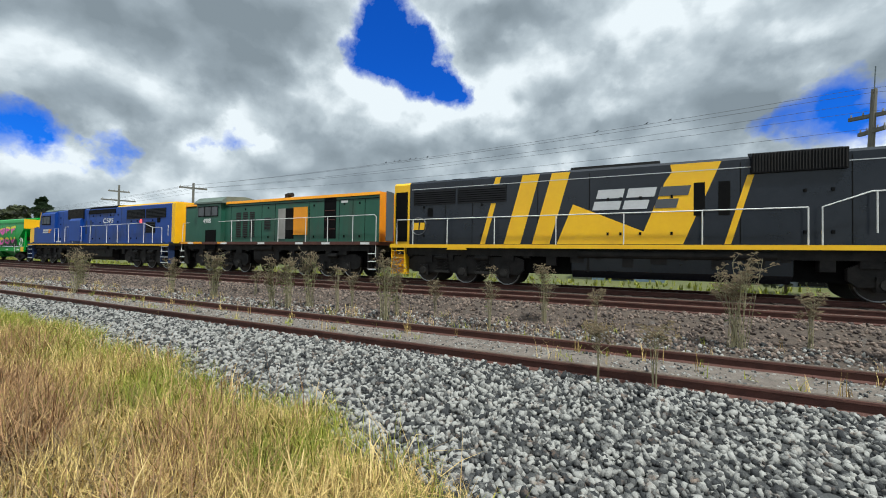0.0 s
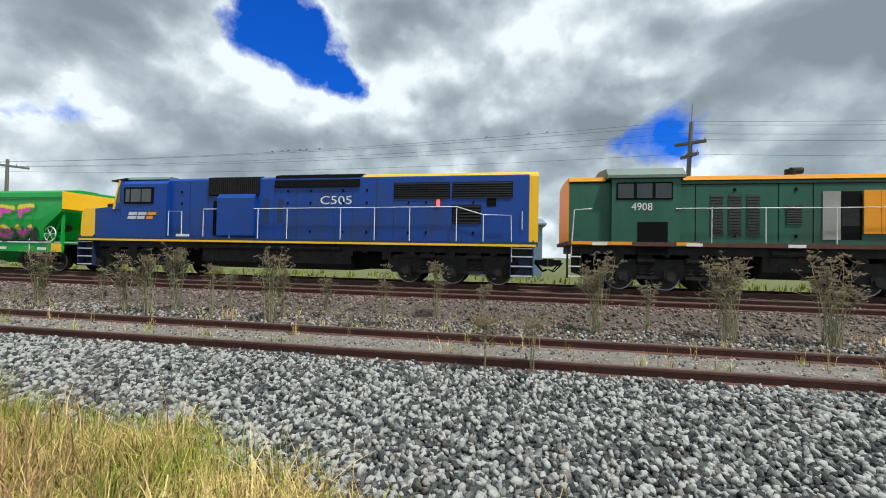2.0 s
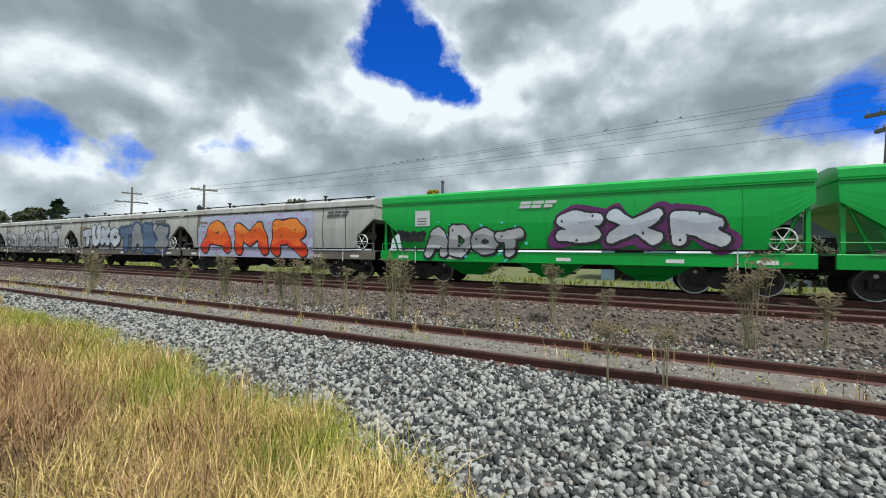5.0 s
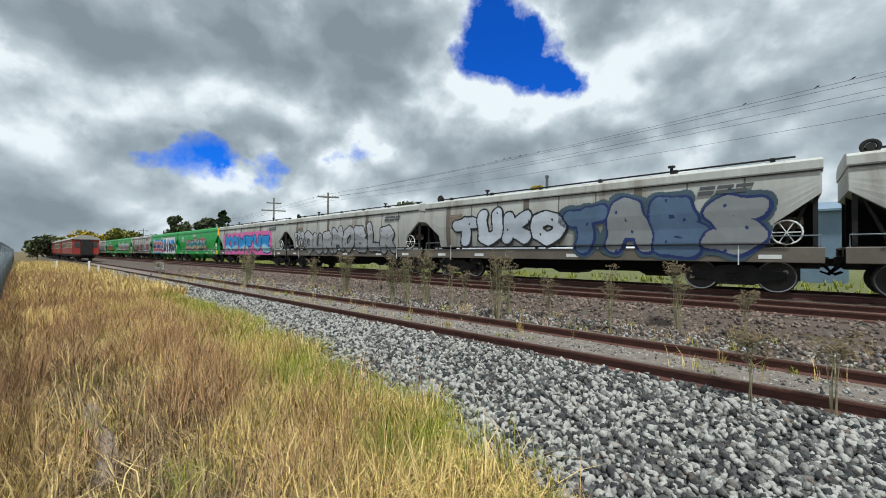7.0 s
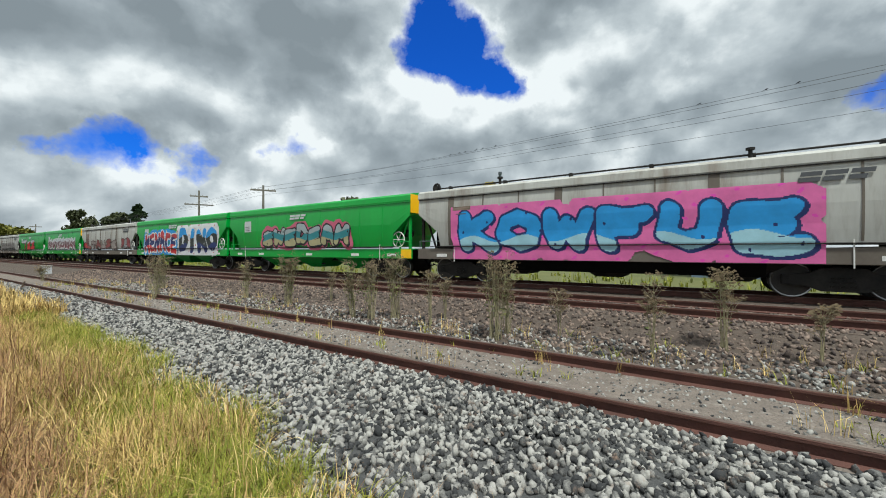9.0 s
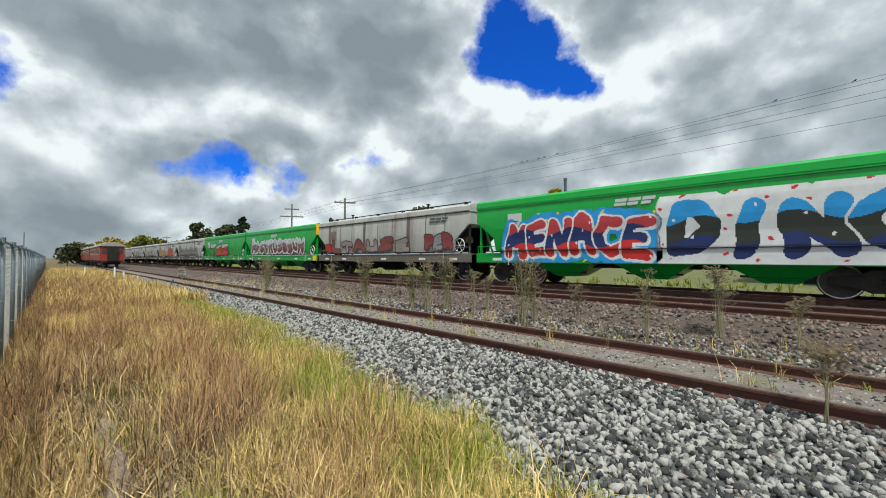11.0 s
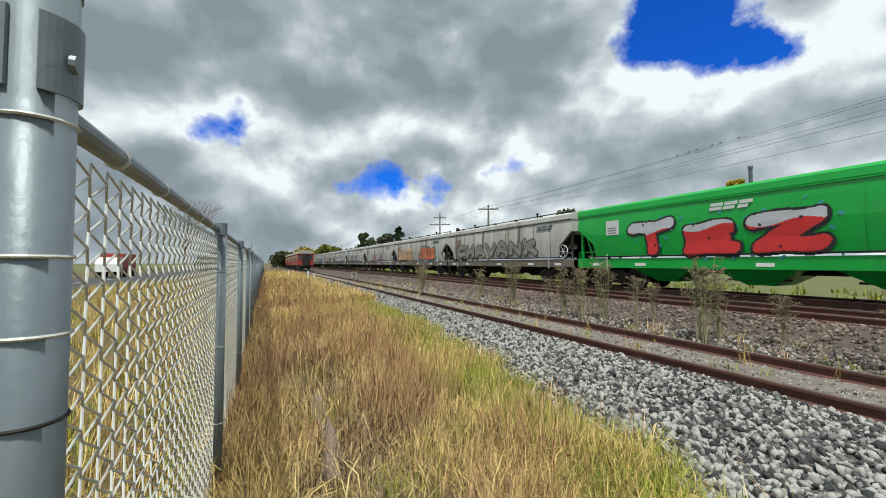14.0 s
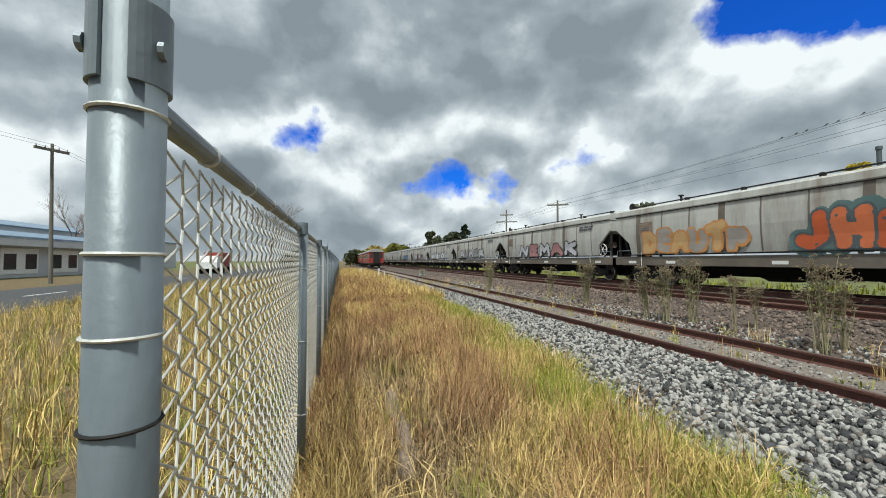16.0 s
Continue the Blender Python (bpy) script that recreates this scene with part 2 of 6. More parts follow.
M = {
    "black": mat("black_paint", (0.008, 0.011, 0.017), (0.015, 0.018, 0.026), 0.24, scale=1.5, spec=0.5, bump=0.08, bscale=2.5),
    "yellow": mat("yellow_paint", (0.95, 0.56, 0.008), (0.85, 0.46, 0.01), 0.4, scale=1.2, coat=0.2, dirt=(0.3, 0.19, 0.05), dirt_at=0.75),
    "green_loco": mat("faded_green_paint", (0.028, 0.115, 0.072), (0.018, 0.078, 0.052), 0.45, scale=0.9, stretch=(1, 1, 0.35), dirt=(0.05, 0.06, 0.045), dirt_at=0.66, coat=0.1),
    "grey_green": mat("grey_green_roof_paint", (0.16, 0.21, 0.18), (0.11, 0.14, 0.12), 0.6, scale=1.5),
    "orange": mat("orange_paint", (0.85, 0.34, 0.012), (0.72, 0.27, 0.01), 0.45, scale=1.5),
    "blue": mat("blue_paint", (0.005, 0.055, 0.324), (0.006, 0.042, 0.216), 0.45, scale=0.8, stretch=(1, 1, 0.4), coat=0.05, dirt=(0.03, 0.045, 0.09), dirt_at=0.64),
    "blue_dark": mat("dark_blue_paint", (0.02, 0.04, 0.11), (0.016, 0.03, 0.08), 0.5, scale=1),
    "hopper_green": mat("bright_green_paint", (0.009, 0.37, 0.045), (0.007, 0.29, 0.036), 0.38, scale=0.7, stretch=(1, 1, 0.3), coat=0.2, dirt=(0.03, 0.16, 0.035), dirt_at=0.72),
    "hopper_grey": mat("weathered_grey_paint", (0.52, 0.525, 0.50), (0.36, 0.355, 0.33), 0.55, scale=0.9, stretch=(1.6, 1, 0.25), dirt=(0.20, 0.16, 0.125), dirt_at=0.64),
    "rib_grey": mat("stained_grey_brown_paint", (0.17, 0.15, 0.125), (0.11, 0.09, 0.075), 0.65, scale=1.2),
    "under": mat("grimy_black_steel", (0.009, 0.009, 0.010), (0.034, 0.031, 0.028), 0.65, scale=3, bump=0.3, bscale=12, spec=0.2),
    "wheel": mat("wheel_steel", (0.03, 0.028, 0.027), (0.06, 0.055, 0.05), 0.5, 0.3, scale=5),
    "tread": mat("bright_tread_steel", (0.42, 0.42, 0.42), (0.3, 0.3, 0.3), 0.3, 0.9, scale=8),
    # near-black: paints the shade inside openings and recesses, and colours black parts
    "dark": mat("opening_shade_and_black", (0.003, 0.003, 0.0035), (0.006, 0.006, 0.006), 0.8, scale=6, spec=0.1),
    "mesh_dark": mat("black_grille", (0.005, 0.005, 0.006), (0.010, 0.010, 0.012), 0.6, scale=20, spec=0.2),
    "white": mat("white_paint", (0.78, 0.78, 0.76), (0.62, 0.62, 0.60), 0.5, scale=3),
    "silver": mat("silver_decal", (0.62, 0.63, 0.65), (0.5, 0.5, 0.52), 0.4, scale=2),
    "grey_decal": mat("grey_decal", (0.10, 0.105, 0.115), None, 0.4, scale=2),
    "rust": mat("rusty_brown_steel", (0.125, 0.052, 0.040), (0.07, 0.032, 0.026), 0.75, 0.1, scale=5, bump=0.3, bscale=60),
    "rail_head": mat("worn_rail_head", (0.22, 0.17, 0.14), (0.13, 0.09, 0.07), 0.45, 0.5, scale=6),
    "sleeper": mat("weathered_sleeper", (0.10, 0.075, 0.06), (0.055, 0.04, 0.034), 0.9, scale=3, stretch=(2, 0.4, 1), bump=0.5, bscale=20, per_object=0.3),
    # grey bed coloured darker than its stones, to paint the shade in their gaps
    "ballast": mat("gap_shaded_ballast_bed", (0.10, 0.10, 0.10), (0.035, 0.036, 0.038), 0.95, scale=9, bump=1.0, bscale=22, fine=0.5),
    "siding_dirt": mat("stony_grey_brown_dirt", (0.24, 0.20, 0.17), (0.10, 0.085, 0.075), 0.95, scale=5, bump=1.0, bscale=30, fine=0.5, dirt=(0.30, 0.27, 0.24), dirt_at=0.66),
    "ballast_brown": mat("brown_dirty_ballast", (0.12, 0.09, 0.072), (0.045, 0.036, 0.03), 0.95, scale=7, bump=1.0, bscale=22, fine=0.5, dirt=(0.16, 0.16, 0.16), dirt_at=0.7),
    "stone": mat("crushed_stone", (0.34, 0.33, 0.31), (0.032, 0.033, 0.035), 0.85, scale=14, bump=0.3, bscale=60, per_island=0.75, fine=0.35, dirt=(0.27, 0.18, 0.13), dirt_at=0.68),
    "stone_brown": mat("rusty_crushed_stone", (0.22, 0.165, 0.135), (0.055, 0.042, 0.038), 0.9, scale=14, bump=0.3, bscale=60, per_island=0.75, fine=0.35),
    "soil": mat("dry_soil_and_thatch", (0.17, 0.12, 0.06), (0.08, 0.058, 0.032), 0.95, scale=2.5, bump=1.0, bscale=30, dirt=(0.11, 0.12, 0.035), dirt_at=0.62),
    "paddock": mat("green_yellow_paddock", (0.13, 0.13, 0.045), (0.08, 0.095, 0.028), 0.95, scale=0.3, bump=0.6, bscale=8),
    "straw": mat("dry_straw_grass", (0.72, 0.53, 0.21), (0.27, 0.18, 0.062), 0.75, scale=0.9, per_island=0.95, spec=0.2),
    "straw_pale": mat("bleached_grass_stems", (0.66, 0.50, 0.23), (0.40, 0.27, 0.11), 0.7, scale=0.9, per_island=0.9, spec=0.2),
    "straw_dead": mat("grey_brown_dead_grass", (0.34, 0.25, 0.14), (0.10, 0.07, 0.04), 0.8, scale=0.9, per_island=0.95, spec=0.15),
    "straw_red": mat("reddish_dry_grass", (0.42, 0.25, 0.125), (0.16, 0.085, 0.045), 0.75, scale=0.9, per_island=0.95, spec=0.2),
    "grass_green": mat("yellow_green_grass", (0.30, 0.30, 0.045), (0.17, 0.2, 0.03), 0.7, scale=0.9, per_island=0.6, spec=0.2),
    "galv": mat("galvanised_steel", (0.205, 0.24, 0.265), (0.12, 0.145, 0.165), 0.45, 0.15, scale=5, stretch=(1, 1, 0.3), bump=0.08, bscale=30),
    "wire": mat("galvanised_wire", (0.56, 0.56, 0.53), (0.36, 0.35, 0.32), 0.5, 0.15, scale=9),
    "timber": mat("grey_weathered_timber", (0.20, 0.19, 0.165), (0.12, 0.11, 0.095), 0.85, scale=3, stretch=(4, 4, 0.3), bump=0.4, bscale=30),
    "pale_timber": mat("bleached_timber", (0.33, 0.26, 0.21), (0.12, 0.085, 0.065), 0.9, scale=4, stretch=(0.4, 3, 3), bump=0.7, bscale=25),
    "cable": mat("power_cable", (0.09, 0.09, 0.10), None, 0.6),
    "stalk": mat("dry_weed_stalk", (0.36, 0.32, 0.2), (0.2, 0.18, 0.1), 0.8, scale=3, per_island=0.5),
    "umbel": mat("seed_heads", (0.20, 0.15, 0.085), (0.11, 0.08, 0.05), 0.85, scale=3, per_island=0.6),
    "weed_leaf": mat("weed_leaves", (0.16, 0.17, 0.05), (0.085, 0.105, 0.03), 0.7, scale=3, per_island=0.6),
    "bark": mat("bark", (0.13, 0.10, 0.08), (0.07, 0.055, 0.045), 0.9, scale=6, bump=0.6, bscale=20),
    "leaf_dark": mat("dark_conifer_leaves", (0.020, 0.042, 0.018), (0.035, 0.06, 0.022), 0.8, scale=1, per_island=0.7),
    "leaf_gum": mat("olive_gum_leaves", (0.085, 0.095, 0.045), (0.045, 0.055, 0.025), 0.75, scale=1, per_island=0.7),
    "leaf_yellow": mat("yellow_autumn_leaves", (0.48, 0.36, 0.03), (0.30, 0.24, 0.025), 0.75, scale=1, per_island=0.6),
    "leaf_olive": mat("yellow_green_leaves", (0.20, 0.19, 0.03), (0.10, 0.11, 0.02), 0.75, scale=1, per_island=0.6),
    "twig": mat("bare_twigs", (0.22, 0.155, 0.115), (0.13, 0.09, 0.07), 0.9, scale=3),
    "red_car": mat("faded_red_carriage_paint", (0.30, 0.035, 0.025), (0.2, 0.026, 0.02), 0.5, scale=1),
    "roof_grey": mat("grey_roof_canvas", (0.36, 0.35, 0.33), (0.24, 0.23, 0.21), 0.8, scale=1),
    "window": mat("dark_window_glass", (0.03, 0.035, 0.04), (0.05, 0.055, 0.06), 0.08, scale=1, spec=0.6),
    "cream": mat("cream_window_frame", (0.5, 0.45, 0.33), None, 0.6),
    "asphalt": mat("asphalt", (0.06, 0.062, 0.066), (0.045, 0.046, 0.05), 0.9, scale=6, bump=0.4, bscale=80),
    "cladding": mat("pale_grey_cladding", (0.50, 0.52, 0.54), (0.40, 0.42, 0.44), 0.6, scale=1),
    "blue_roof": mat("blue_grey_steel_roof", (0.20, 0.28, 0.38), (0.15, 0.21, 0.29), 0.45, 0.2, scale=1),
    "shed": mat("dark_grey_shed_cladding", (0.10, 0.12, 0.14), (0.07, 0.085, 0.10), 0.6, scale=1),
    "red_paint": mat("red_paint", (0.6, 0.02, 0.03), None, 0.5),
}


# ---------------------------------------------------------------- mesh building
class Build:
    """Collects vertices and faces of one mesh."""

    def __init__(self):
        self.v, self.f, self.m = [], [], []

    def add(self, verts, faces, mi=0):
        o = len(self.v)
        self.v += [tuple(p) for p in verts]
        self.f += [tuple(o + i for i in f) for f in faces]
        self.m += [mi] * len(faces)
        return self

    def box(self, x0, x1, y0, y1, z0, z1, mi=0, c=0.0):
        """A box; c cuts its long edges along x."""
        if c <= 0:
            v = [(x, y, z) for x in (x0, x1) for y in (y0, y1) for z in (z0, z1)]
            return self.add(v, [(0, 1, 3, 2), (4, 6, 7, 5), (0, 4, 5, 1), (2, 3, 7, 6), (0, 2, 6, 4), (1, 5, 7, 3)], mi)
        return self.prism([(y0 + c, z0), (y1 - c, z0), (y1, z0 + c), (y1, z1 - c), (y1 - c, z1), (y0 + c, z1), (y0, z1 - c), (y0, z0 + c)], "x", x0, x1, mi)

    def prism(self, poly, axis, a, b, mi=0):
        """A polygon drawn along an axis from a to b: along x it is (y, z), along y (x, z), along z (x, y)."""
        n = len(poly)
        put = {"x": lambda p, s: (s, p[0], p[1]), "y": lambda p, s: (p[0], s, p[1]), "z": lambda p, s: (p[0], p[1], s)}[axis]
        v = [put(p, a) for p in poly] + [put(p, b) for p in poly]
        return self.add(v, [tuple(range(n))[::-1], tuple(range(n, 2 * n))] + [(i, (i + 1) % n, n + (i + 1) % n, n + i) for i in range(n)], mi)

    def tube(self, p, q, r, n=6, r2=None, mi=0):
        p, q = Vector(p), Vector(q)
        d = (q - p).normalized()
        s = d.orthogonal().normalized()
        u = d.cross(s)
        r2 = r if r2 is None else r2
        ring = [s * math.cos(2 * math.pi * i / n) + u * math.sin(2 * math.pi * i / n) for i in range(n)]
        v = [p + w * r for w in ring] + [q + w * r2 for w in ring]
        return self.add(v, [tuple(range(n))[::-1], tuple(range(n, 2 * n))] + [(i, (i + 1) % n, n + (i + 1) % n, n + i) for i in range(n)], mi)

    def line(self, pts, r, n=6, mi=0):
        """One bent tube through the points."""
        pts = [Vector(p) for p in pts]
        v, f = [], []
        side = None
        for i, p in enumerate(pts):
            d = (pts[min(i + 1, len(pts) - 1)] - pts[max(i - 1, 0)]).normalized()
            s = d.orthogonal().normalized() if side is None else (side - d * side.dot(d)).normalized()
            side, u = s, d.cross(s)
            v += [p + (s * math.cos(2 * math.pi * k / n) + u * math.sin(2 * math.pi * k / n)) * r for k in range(n)]
            if i:
                o = (i - 1) * n
                f += [(o + k, o + (k + 1) % n, o + n + (k + 1) % n, o + n + k) for k in range(n)]
        m = len(v)
        return self.add(v, f + [tuple(range(n))[::-1], tuple(range(m - n, m))], mi)

    def ring(self, c, r, w, axis="y", n=16, k=6, mi=0):
        """A torus round c."""
        v, f = [], []
        for i in range(n):
            a = 2 * math.pi * i / n
            for j in range(k):
                b = 2 * math.pi * j / k
                rr, h = r + w * math.cos(b), w * math.sin(b)
                x, z = rr * math.cos(a), rr * math.sin(a)
                v.append((c[0] + x, c[1] + h, c[2] + z) if axis == "y" else (c[0] + x, c[1] + z, c[2] + h))
                f.append((i * k + j, i * k + (j + 1) % k, (i + 1) % n * k + (j + 1) % k, (i + 1) % n * k + j))
        return self.add(v, f, mi)

    def mesh(self, name, mats, smooth=False):
        me = bpy.data.meshes.new(name)
        me.from_pydata(self.v, [], self.f)
        for m in mats if isinstance(mats, (list, tuple)) else [mats]:
            me.materials.append(m)
        if any(self.m):
            me.polygons.foreach_set("material_index", self.m)
        if smooth:
            me.polygons.foreach_set("use_smooth", [True] * len(me.polygons))
        bm = bmesh.new()
        bm.from_mesh(me)
        bmesh.ops.recalc_face_normals(bm, faces=bm.faces)
        bm.to_mesh(me)
        bm.free()
        me.update()
        return me


def part(name, b, material, parent=None, label="", smooth=False, at=None):
    ob = new(name, b.mesh(name, material, smooth) if isinstance(b, Build) else b)
    if parent is not None:
        ob.parent = parent
    if at is not None:
        ob.matrix_basis = at
    if label:
        tagged(ob, label)
    return ob


def thing(name, label, category, group="", at=None):
    ob = new(name)
    tagged(ob, label, category, group)
    if at is not None:
        ob.matrix_basis = at
    return ob


def raw_mesh(name, verts, faces, mats, mi=None):
    """A mesh from arrays with three or four corners a face."""
    me = bpy.data.meshes.new(name)
    k = faces.shape[1]
    me.vertices.add(len(verts)), me.loops.add(faces.size), me.polygons.add(len(faces))
    me.vertices.foreach_set("co", np.asarray(verts, np.float32).ravel())
    me.loops.foreach_set("vertex_index", faces.astype(np.int32).ravel())
    me.polygons.foreach_set("loop_start", np.arange(0, faces.size, k, dtype=np.int32))
    me.polygons.foreach_set("loop_total", np.full(len(faces), k, np.int32))
    for m in mats:
        me.materials.append(m)
    if mi is not None:
        me.polygons.foreach_set("material_index", np.asarray(mi, np.int32))
    me.update(calc_edges=True)
    me.validate()
    return me


# ---------------------------------------------------------------- ground and tracks
RAIL_SIDING, RAIL_MAIN = 0.18, 0.52
PROFILE = [(-3000, -0.6), (-60, -0.3), (-9, -0.12), (-1, -0.06), (2.2, -0.05), (3.2, -0.10), (4.4, -0.03), (4.9, 0.03), (7.8, 0.03), (8.4, 0.05), (9.3, 0.08), (9.9, 0.30), (10.2, 0.35), (17.0, 0.35), (18.2, 0.0), (24, -0.1), (90, 0.0), (3000, 0.5)]


def ground_z(y):
    return float(np.interp(y, [p[0] for p in PROFILE], [p[1] for p in PROFILE]))


def grass_edge(x):
    """How far the grass reaches towards the track."""
    return np.interp(x, [-60, -30, -14, -6, -3.6, -1.6, 0.5, 4], [4.6, 4.6, 4.2, 3.55, 3.2, 2.85, 2.3, 1.6]) + 0.14 * np.sin(1.7 * x) + 0.1 * np.sin(4.1 * x + 1)


def build_ground():
    xs = np.unique(np.concatenate([np.linspace(-3000, -200, 8), np.linspace(-200, -40, 33), np.linspace(-40, 14, 181), np.linspace(14, 120, 22), np.linspace(120, 3000, 8)]))
    ys = np.unique(np.concatenate([[-3000, -1000, -300, -100], np.linspace(-60, -8, 14), np.linspace(-8, 20, 141), np.linspace(20, 90, 15), [200, 600, 1500, 3000]]))
    v = np.array([(x, y, ground_z(y) + 0.018 * noise.noise((x * 1.3, y * 1.3, 0)) * (1 if -8 < y < 10 else 0)) for x in xs for y in ys])
    ny = len(ys)
    f, mi = [], []
    for i in range(len(xs) - 1):
        for j in range(ny - 1):
            f.append((i * ny + j, (i + 1) * ny + j, (i + 1) * ny + j + 1, i * ny + j + 1))
            x, y = (xs[i] + xs[i + 1]) / 2, (ys[j] + ys[j + 1]) / 2
            mi.append(3 if y > 18 or y < -30 else 0 if y < grass_edge(x) else 1 if y < 5.5 else 4 if y < 7.6 else 2)
    me = raw_mesh("ground", v, np.array(f), [M["soil"], M["ballast"], M["ballast_brown"], M["paddock"], M["siding_dirt"]], mi)
    tagged(new("ground", me), "dry grassy ground with grey and brown ballast strips", "ground", kind="structure")


def rail_section(y, top):
    h = 0.165
    return [(y - 0.07, top - h), (y + 0.07, top - h), (y + 0.07, top - h + 0.018), (y + 0.012, top - h + 0.04), (y + 0.012, top - 0.045), (y + 0.036, top - 0.035), (y + 0.036, top - 0.006), (y + 0.028, top), (y - 0.028, top), (y - 0.036, top - 0.006), (y - 0.036, top - 0.035), (y - 0.012, top - 0.045), (y - 0.012, top - h + 0.04), (y - 0.07, top - h + 0.018)]


def build_track(name, ynear, top, x0, x1, label, sleeper_z, sleepers_near):
    tr = thing(name, label, "railway track")
    tr["kind"] = "structure"
    for y in (ynear, ynear + 1.5):
        r = part("rail", Build().prism(rail_section(y, top), "x", x0, x1), M["rust"], tr, "rust-brown steel rail")
        part("rail_head", Build().box(x0, x1, y - 0.030, y + 0.030, top - 0.004, top + 0.004), M["rail_head"], r, "worn pale running surface")
    rng = random.Random(name)
    me = Build().box(-0.115, 0.115, -1.28, 1.28, -0.12, 0, c=0).mesh("sleeper", M["sleeper"])
    rest = Build()
    x = x0 + 0.3
    while x < x1:
        yc, z = ynear + 0.75 + rng.uniform(-0.05, 0.05), sleeper_z + rng.uniform(-0.012, 0.012)
        if sleepers_near[0] < x < sleepers_near[1]:
            part("sleeper", me, None, tr, at=pose(x, yc, z, 0, 0, rng.uniform(-1.5, 1.5)))
        elif -170 < x < 40:
            rest.box(x - 0.115, x + 0.115, yc - 1.28, yc + 1.28, z - 0.12, z)
        x += 0.66
    part("sleepers", rest, M["sleeper"], tr)["kind"] = "stuff"
    # base plates and spikes by the nearest rails
    clips = Build()
    x = x0 + 0.3
    while x < min(x1, 14):
        if x > -40:
            for y in (ynear, ynear + 1.5):
                clips.box(x - 0.08, x + 0.08, y - 0.14, y + 0.14, top - 0.176, top - 0.158)
                for sx, sy in ((-0.05, -0.1), (0.05, 0.1)):
                    clips.box(x + sx - 0.012, x + sx + 0.012, y + sy - 0.02, y + sy + 0.02, top - 0.165, top - 0.13)
        x += 0.66
    part("rail_fastenings", clips, M["rust"], tr)["kind"] = "stuff"
    return tr


def stones(name, count, area, size, material, label, seed, keep=None, lift=0.0):
    """Broken stones strewn over a strip of ground, each of twenty uneven faces."""
    rng = np.random.default_rng(seed)
    bm = bmesh.new()
    bmesh.ops.create_icosphere(bm, subdivisions=1, radius=1.0)
    base = np.array([v.co for v in bm.verts])
    tri = np.array([[v.index for v in f.verts] for f in bm.faces])
    bm.free()
    x, y = rng.uniform(area[0], area[1], count), rng.uniform(area[2], area[3], count)
    if keep:
        ok = keep(x, y)
        x, y = x[ok], y[ok]
    n = len(x)
    s = size * (0.5 + 0.85 * rng.beta(1.6, 2.2, n))
    w = base[None] * (1 + rng.uniform(-0.42, 0.42, (n, len(base), 1))) * s[:, None, None] * np.stack([rng.uniform(0.8, 1.3, n), rng.uniform(0.6, 1.0, n), rng.uniform(0.45, 0.85, n)], 1)[:, None]
    a, b, c = rng.uniform(-1.6, 1.6, n), rng.uniform(-1.6, 1.6, n), rng.uniform(0, 6.28, n)
    for ang, i, j in ((a, 1, 2), (b, 0, 2), (c, 0, 1)):
        ca, sa = np.cos(ang)[:, None], np.sin(ang)[:, None]
        p, q = w[:, :, i].copy(), w[:, :, j].copy()
        w[:, :, i], w[:, :, j] = p * ca - q * sa, p * sa + q * ca
    gz = np.interp(y, [p[0] for p in PROFILE], [p[1] for p in PROFILE])
    w += np.stack([x, y, gz + lift + s * rng.uniform(0.0, 0.6, n)], 1)[:, None]
    f = tri[None] + (np.arange(n) * len(base))[:, None, None]
    ob = new(name, raw_mesh(name, w.reshape(-1, 3), f.reshape(-1, 3), [material]))
    return tagged(ob, label, "gravel", kind="stuff")


def blades(name, count, place, height, material, label, seed, width=0.006, lean=0.55):
    """Tufts of bent grass blades, three faces each."""
    rng = np.random.default_rng(seed)
    rows, total = [], 0
    while total < count:
        x, y, dens, *tall = place(rng)
        if rng.uniform() > dens:
            continue
        k = int(rng.integers(4, 14))
        rows.append((x, y, tall[0] if tall else 1.0, k, rng.uniform(0, 6.28), rng.uniform(0, 0.45)))
        total += k
    r = np.array(rows)
    r = np.repeat(r, r[:, 3].astype(int), axis=0)
    n = len(r)
    bx, by = r[:, 0] + rng.normal(0, 0.04, n), r[:, 1] + rng.normal(0, 0.04, n)
    h = height * r[:, 2] * rng.uniform(0.35, 1.3, n)
    a = np.where(rng.uniform(size=n) < r[:, 5], r[:, 4] + rng.normal(0, 1.2, n), rng.uniform(0, 6.28, n))
    d = np.stack([np.cos(a), np.sin(a), np.zeros(n)], 1)
    s = np.stack([-d[:, 1], d[:, 0], d[:, 2]], 1) * (width * rng.uniform(0.6, 1.4, n))[:, None]
    a1 = lean * rng.uniform(0.02, 1.0, n)
    a2 = np.minimum(a1 + 0.2 + rng.uniform(0.0, 1.0, n) ** 2 * 1.5, 2.0)
    z = np.interp(by, [p[0] for p in PROFILE], [p[1] for p in PROFILE]) - 0.02
    p0 = np.stack([bx, by, z], 1)
    up = np.array([0.0, 0.0, 1.0])[None]
    p1 = p0 + (up * np.cos(a1)[:, None] + d * np.sin(a1)[:, None]) * (0.6 * h)[:, None]
    p2 = p1 + (up * np.cos(a2)[:, None] + d * np.sin(a2)[:, None]) * (0.5 * h)[:, None]
    vs = np.stack([p0 - s, p0 + s, p1 - s * 0.85, p1 + s * 0.85, p2], 1).reshape(-1, 3)
    o = (np.arange(n) * 5)[:, None, None]
    fs = (np.array([(0, 1, 3), (0, 3, 2), (2, 3, 4)])[None] + o).reshape(-1, 3)
    ob = new(name, raw_mesh(name, vs, fs, [material]))
    return tagged(ob, label, "grass", kind="stuff")


# ---------------------------------------------------------------- train
TRAIN_Y = 15.6


